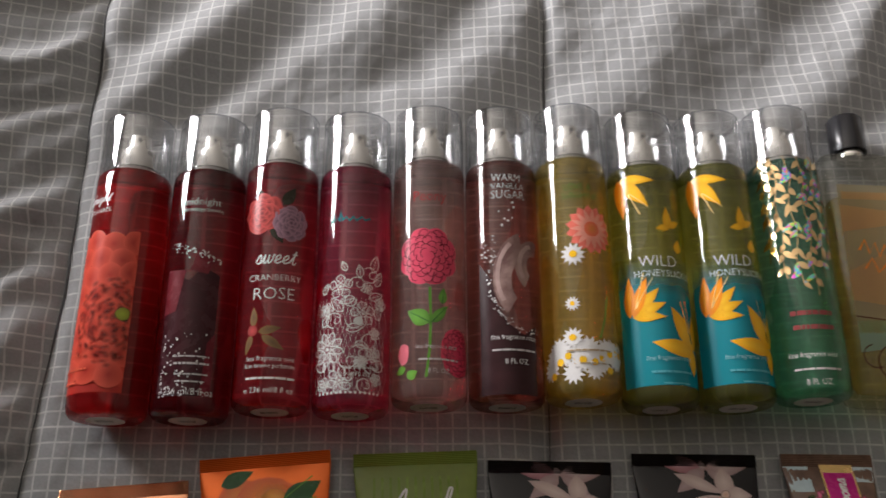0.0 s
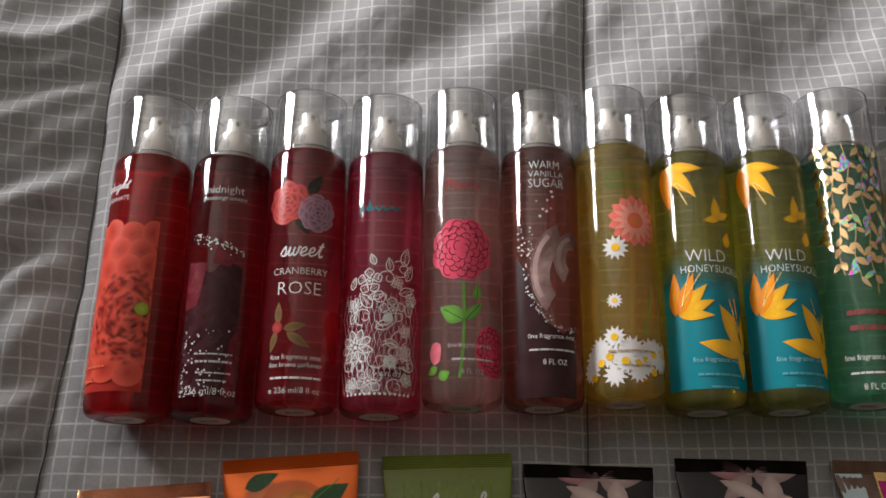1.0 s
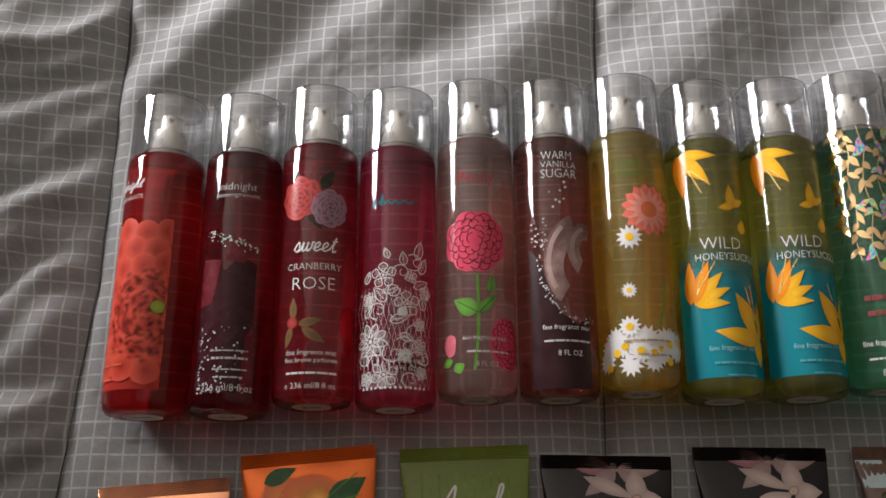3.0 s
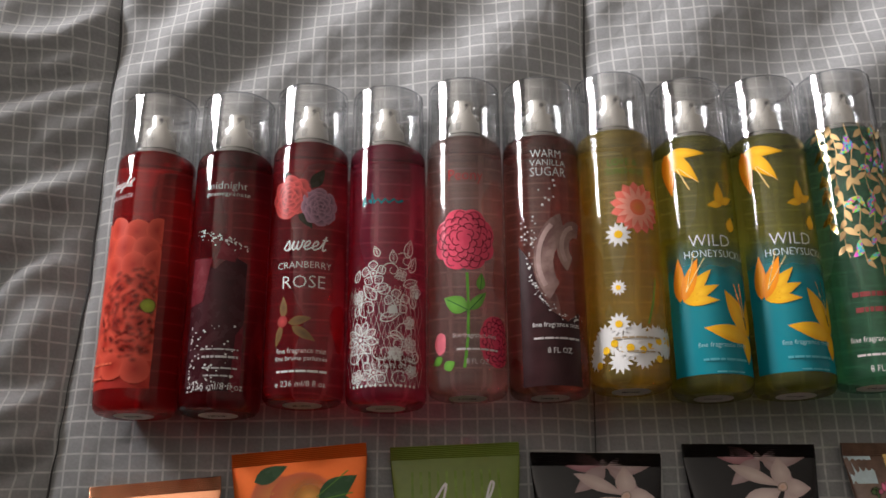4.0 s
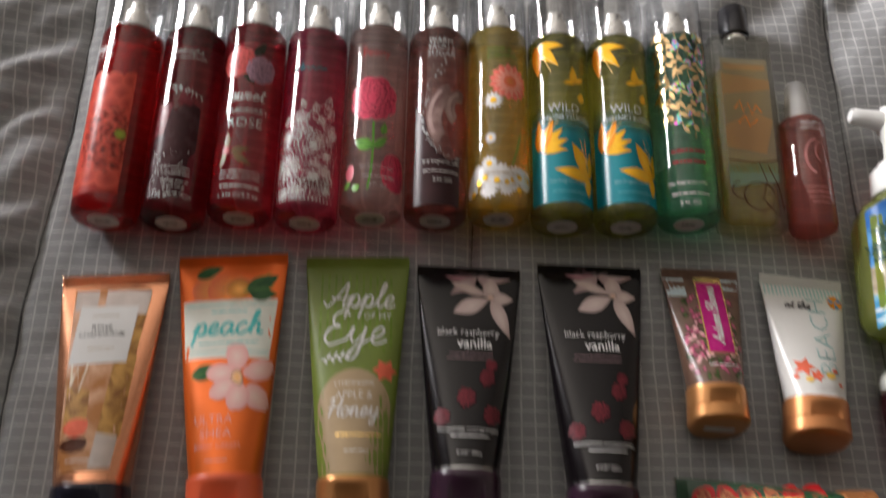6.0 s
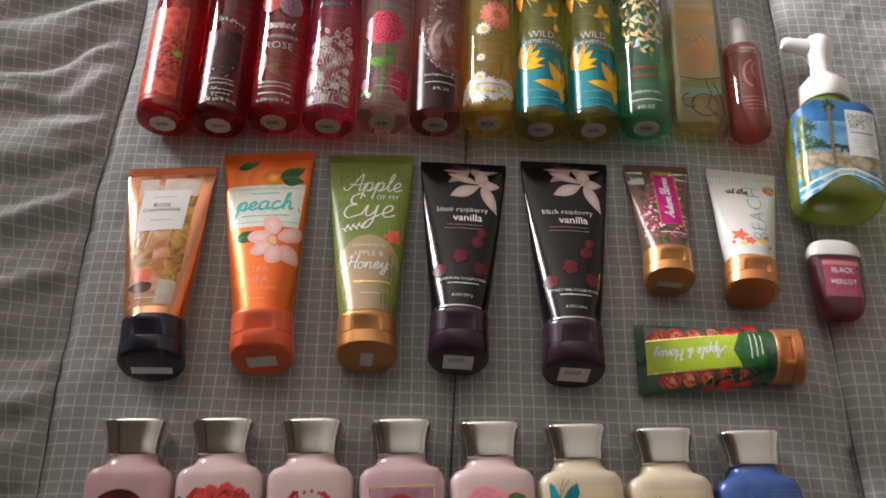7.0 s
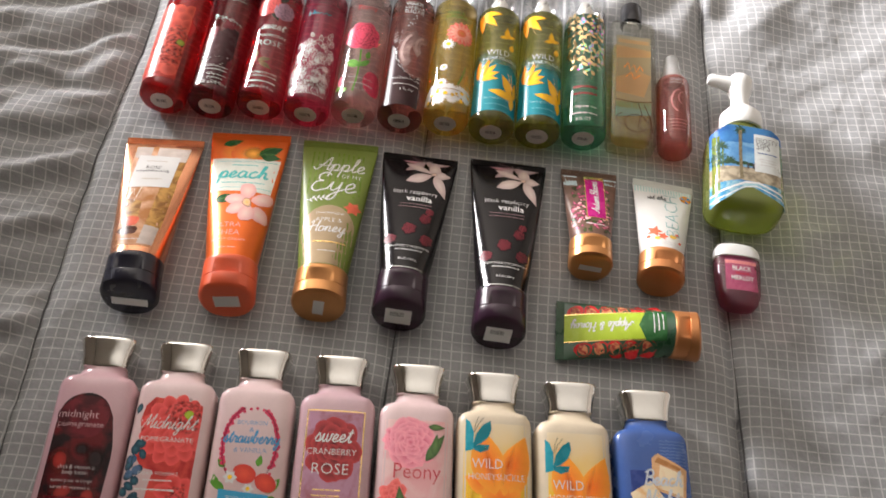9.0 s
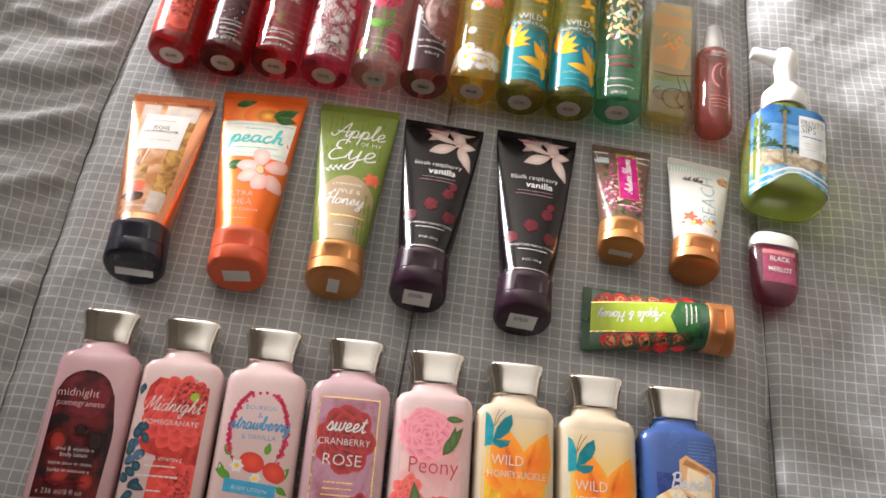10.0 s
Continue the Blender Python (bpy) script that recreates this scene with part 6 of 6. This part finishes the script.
words(ob, s, "BODY LOTION", W_INK, 0, 33.2, 24, 1.0, layer=7, turn=-5)

ob, s = LOTIONS[3]
art(ob, s, "label_frame", GOLDFOIL, [rect(-22, 10, 22, 108)], 1, "thin gold frame")
art(ob, s, "front_label", wash("dusty_mauve", (0.48, 0.26, 0.36), (0.34, 0.12, 0.15), 38, 0.48, 0.66), [rect(-21, 11, 21, 107)], 2, "mauve printed label")
soft_rose(ob, s, 0, 77, 20, (0.060, 0.005, 0.007), (0.42, 0.040, 0.045), "crimson_petal_deep", 3, 4, 1.3, 7)
soft_rose(ob, s, 13, 29, 9, (0.060, 0.005, 0.007), (0.42, 0.040, 0.045), "crimson_petal_deep", 3, 3, 1.3, 8)
script(ob, s, "sweet", W_INK, 0, 87, 29, 1.1, 1.1, layer=11)
words(ob, s, "CRANBERRY", W_INK, -1, 75, 37, 1.05, layer=11)
words(ob, s, "ROSE", W_INK, -1, 62, 27, layer=11)
bars(ob, s, GOLDFOIL, -3, 46, 22, 1.8, 3, 4.4)
bars(ob, s, GOLDFOIL, -3, 31, 26, 2.0, 2, 4.6)

ob, s = LOTIONS[4]
art(ob, s, "front_label", wash("petal_blush", (0.80, 0.54, 0.52), (0.78, 0.40, 0.41), 40), [rect(-24, 4, 24, 104)], 1, "blush pink floral label")
PEONY = ((0.58, 0.09, 0.16), (0.80, 0.32, 0.38), "peony_blush")
CORAL_PEONY = ((0.55, 0.055, 0.06), (0.76, 0.17, 0.15), "peony_coral")
soft_rose(ob, s, -4, 86, 20, *PEONY, 2, 5, 1.05, 3, "peony_petal", 0.09)
soft_rose(ob, s, -17, 88, 7, *PEONY, 1.6, 2, 1.6, 13, "peony_petal", 0.09)
soft_rose(ob, s, -15, 42, 10, *CORAL_PEONY, 2, 4, 1.6, 4, "peony_petal", 0.07)
soft_rose(ob, s, 9, 31, 14, *CORAL_PEONY, 2, 4, 0.9, 6, "peony_petal", 0.07)
soft_rose(ob, s, 5, 15, 15, *CORAL_PEONY, 3.2, 4, 0.8, 9, "peony_petal", 0.07)
soft(ob, s, "leaf_print", softink("peony_leaf", (0.11, 0.20, 0.055), (0.05, 0.10, 0.03), 0.93, 0.3), [petal(8, 72, 26, 8, 58), petal(14, 76, 18, 6, 84), petal(9, 99, 13, 5, 0), petal(-8, 26, 26, 9, 96), petal(-20, 10, 12, 9, 30)], 7.5)
words(ob, s, "Peony", ink("soft_red", (0.62, 0.07, 0.09)), 2, 62, 35, 1.15, layer=9)
words(ob, s, "SHEA & VITAMIN E", W_INK, -1, 36, 27, 1.0, layer=9)
bars(ob, s, W_INK, 0, 31, 20, 1.6)


def butterfly(ob, s, cx, cy, q, flip=1):
    """A teal butterfly with its wings folded up beside the label's edge."""
    def at(pts):
        return [(cx + flip * q * x, cy + q * y) for x, y in pts]
    art(ob, s, "butterfly_print", TEAL, [at([(0, 0), (0.2, 0.8), (0.65, 1.45), (1.15, 1.75), (1.22, 1.15), (1.0, 0.55), (0.5, 0.1)]), at([(0, 0.02), (0.6, 0.06), (1.1, 0.05), (1.0, -0.32), (0.5, -0.5), (0.05, -0.3)])], 5)
    art(ob, s, "wing_edge", ink("bright_teal", (0.02, 0.30, 0.38), vary=0.15), [at([(-0.5, -0.42), (0.02, -0.3), (0.04, 0.9), (-0.2, 1.6), (-0.5, 1.85)])], 5.4)
    art(ob, s, "antennae", INK, [stroke(at([(0.1, 0.9), (0.35, 1.5), (0.7, 1.95)]), 0.4), stroke(at([(0.05, 0.9), (0.15, 1.5), (0.35, 2.0)]), 0.4)], 6)


YELLOW_WASH = fading("honey_yellow", (0.74, 0.62, 0.42), (0.84, 0.50, 0.04), 0.128, 0.080)
NECTAR = softink("nectar_orange", (0.82, 0.17, 0.012), (0.86, 0.33, 0.03), 0.90, 0.14, cover=0.9)


def orange_lotion(pair, d, plain):
    ob, s = pair
    if plain:
        art(ob, s, "front_label", YELLOW_WASH, [rect(-21, -8, 24, 96)], 1, "yellow flower label")
    else:
        art(ob, s, "front_label", YELLOW_WASH, [rect(-24, -6, 24, 100)], 1, "yellow flower label")
    soft(ob, s, "label_glow", softink("sun_yellow", (0.86, 0.52, 0.03), (0.86, 0.54, 0.05), 0.2), [oval(-8, 40 - d, 14, 24, 0, 20)], 2)
    soft(ob, s, "petal_print", NECTAR, [petal(4, 50 - d, 22, 18, 20), petal(-2, 50 - d, 22, 18, 160), petal(2, 58 - d, 34, 30, -80), petal(6, 44 - d, 50, 24, 70, 9, 0.85), petal(0, 44 - d, 54, 26, 103, 9, 0.85)], 3, "large orange flower print", 0.05)
    soft(ob, s, "petal_shade", softink("nectar_deep", (0.74, 0.13, 0.01), (0.80, 0.18, 0.012), 0.1, cover=0.5), [petal(4, 50 - d, 38, 9, 72), petal(0, 50 - d, 36, 8, 104)], 5.5)
    butterfly(ob, s, -17, 82 - d, 11.5)
    words(ob, s, "WILD", W_INK, -6, 68 - d, 23, 1.15, layer=7)
    words(ob, s, "HONEYSUCKLE", W_INK, 1, 58 - d, 42, 1.15, layer=7)
    words(ob, s, "SHEA & VITAMIN E", W_INK, 0, 36 - d, 27, 1.0, layer=7)
    bars(ob, s, W_INK, 0, 32 - d, 20, 1.5, layer=7)
    butterfly(ob, s, 17, 18 - d * 0.6, 12, -1)


orange_lotion(LOTIONS[5], 0, False)
orange_lotion(LOTIONS[6], 13, True)

ob, s = LOTIONS[7]
SCRIPT_BLUE = ink("pale_blue_white", (0.56, 0.60, 0.66))
art(ob, s, "wave_lines", ink("pale_blue", (0.11, 0.19, 0.42)), [stroke([(u, 100 - 2.6 * k + 0.5 * math.sin(1.3 * u)) for u in range(5, 27, 2)], 0.8) for k in range(8)] + [stroke([(u, 60 - 2.6 * k + 0.5 * math.sin(1.3 * u)) for u in range(20, 27, 2)], 0.8) for k in range(14)], 1)
art(ob, s, "panel_print", ink("deep_blue", (0.03, 0.055, 0.22)), [[(-19, 16), (4, 16), (4, 76), (-19, 76)]], 1)
art(ob, s, "toast_print", TAN, [[(-3, 62), (22, 54), (25, 78), (20, 81), (3, 90), (-2, 86)], [(4, 24), (23, 18), (25, 50), (6, 50)]], 3, "toasted bread print")
art(ob, s, "cream_slice", wash("toast_cream", (0.82, 0.68, 0.46), (0.72, 0.42, 0.18), 70, 0.5, 0.7), [[(-20, 58), (-4, 68), (5, 56), (4, 34), (-10, 28)], [(1, 63), (20, 57), (22, 74), (4, 81)], [(7, 30), (21, 26), (23, 48), (8, 49)]], 4)
art(ob, s, "toast_crumb", ink("toast_brown", (0.45, 0.20, 0.07), vary=0.3), [[(0, 83), (19, 77), (20, 79), (3, 87)], [(6, 26), (21, 22), (21, 25), (7, 29)]], 5)
script(ob, s, "Beach", SCRIPT_BLUE, 6, 69, 29, 1.4, 1.1, layer=8)
script(ob, s, "Nights", SCRIPT_BLUE, 5, 54, 31, 1.4, 1.2, layer=8)
bars(ob, s, W_INK, 0, 34, 28, 2.0, 1, layer=8)
words(ob, s, "SHEA & VITAMIN E", W_INK, 2, 22, 32, 1.0, layer=8)
bars(ob, s, W_INK, 2, 17, 24, 1.8, layer=8)

# ---- soap label ----
ob, s = lifted(SOAP_THING, -9.6, 0.108, 1.15, 0.4)
r = random.Random(5)
foot = [(-34, 27), (-24, 32), (-12, 41), (-4, 46), (2, 46), (10, 42), (22, 37), (34, 34)]
art(ob, s, "front_label", wash("seaside_sky", (0.06, 0.21, 0.46), (0.20, 0.40, 0.60), 40), [foot + [(34, 100), (20, 107), (-20, 107), (-34, 100)]], 1, "printed seaside label")
art(ob, s, "sky_print", wash("deep_sky", (0.02, 0.10, 0.30), (0.05, 0.19, 0.42), 35), [[(-34, 88), (34, 92), (34, 100), (20, 107), (-20, 107), (-34, 100)]], 2)
art(ob, s, "sea_print", wash("shallow_sea", (0.05, 0.24, 0.42), (0.34, 0.55, 0.60), 110), [foot + [(34, 52), (-34, 49)]], 2)
art(ob, s, "sand_print", wash("beach_sand", (0.46, 0.39, 0.28), (0.24, 0.20, 0.14), 130), [[(-34, 47), (-10, 52), (34, 50), (34, 66), (-34, 64)]], 3)
art(ob, s, "surf_print", W_INK, [stroke([(-34, 37), (-20, 43), (-6, 50), (6, 51), (20, 46), (34, 43)], 1.8), stroke([(-34, 31), (-22, 36), (-8, 45), (4, 47.5), (16, 43), (34, 38)], 1.0)], 4)
art(ob, s, "skyline_print", INK, [rect(x, 64 + 0.05 * x, x + r.uniform(1.0, 2.2), 66 + r.uniform(0, 4)) for x in range(-4, 34, 5)], 5)
art(ob, s, "palm_trunk", ink("palm_tan", (0.20, 0.165, 0.10), vary=0.6, scale=500), [stroke([(-9, 53), (-10, 76), (-9.5, 102)], 3.0)], 5)
PALM = ink("palm_green", (0.035, 0.075, 0.045), vary=0.45, scale=300)
for cx, cy, q in ((-27, 84, 8), (-30, 74, 8), (-9.5, 102, 7), (-20, 70, 6)):
    art(ob, s, "palm_frond", PALM, [petal(cx, cy, q * r.uniform(0.7, 1.1), q * 0.17, a + r.uniform(-8, 8)) for a in range(-50, 240, 18)], 4)
art(ob, s, "hedge_print", PALM, [oval(x, 68 + r.uniform(-1, 1), 3.4, 1.8, 0, 12, 0.12, i) for i, x in enumerate(range(-31, 32, 5))], 4)
art(ob, s, "title_panel", ink("panel_white", (0.66, 0.69, 0.68)), [rect(3, 62, 28, 100)], 6, "pale title panel")
words(ob, s, "FROSTY", INK, 15.5, 94, 21, 1.2, layer=9)
words(ob, s, "SIPS", INK, 11.5, 88, 13, 1.2, layer=9)
bars(ob, s, BLUE, 15, 81, 19, 1.6, 1, layer=9)
bars(ob, s, GREY_INK, 15, 75, 17, 1.2, 3, 2.8, layer=9)

# ---- sanitizer label ----
ob, s = SANI
art(ob, s, "front_label", ink("raspberry_label", (0.40, 0.085, 0.16)), [rect(-13.5, 14, 14.5, 45)], 1, "raspberry red label")
art(ob, s, "label_strip", ink("salmon", (0.70, 0.25, 0.25)), [rect(-13.5, 40.5, 14.5, 44)], 2)
words(ob, s, "BLACK", W_INK, 1, 36, 17, 1.15, fat=0.01)
bars(ob, s, RED, 1, 31, 14, 1.8, 1)
words(ob, s, "MERLOT", W_INK, 1, 26, 20, 1.15, fat=0.01)
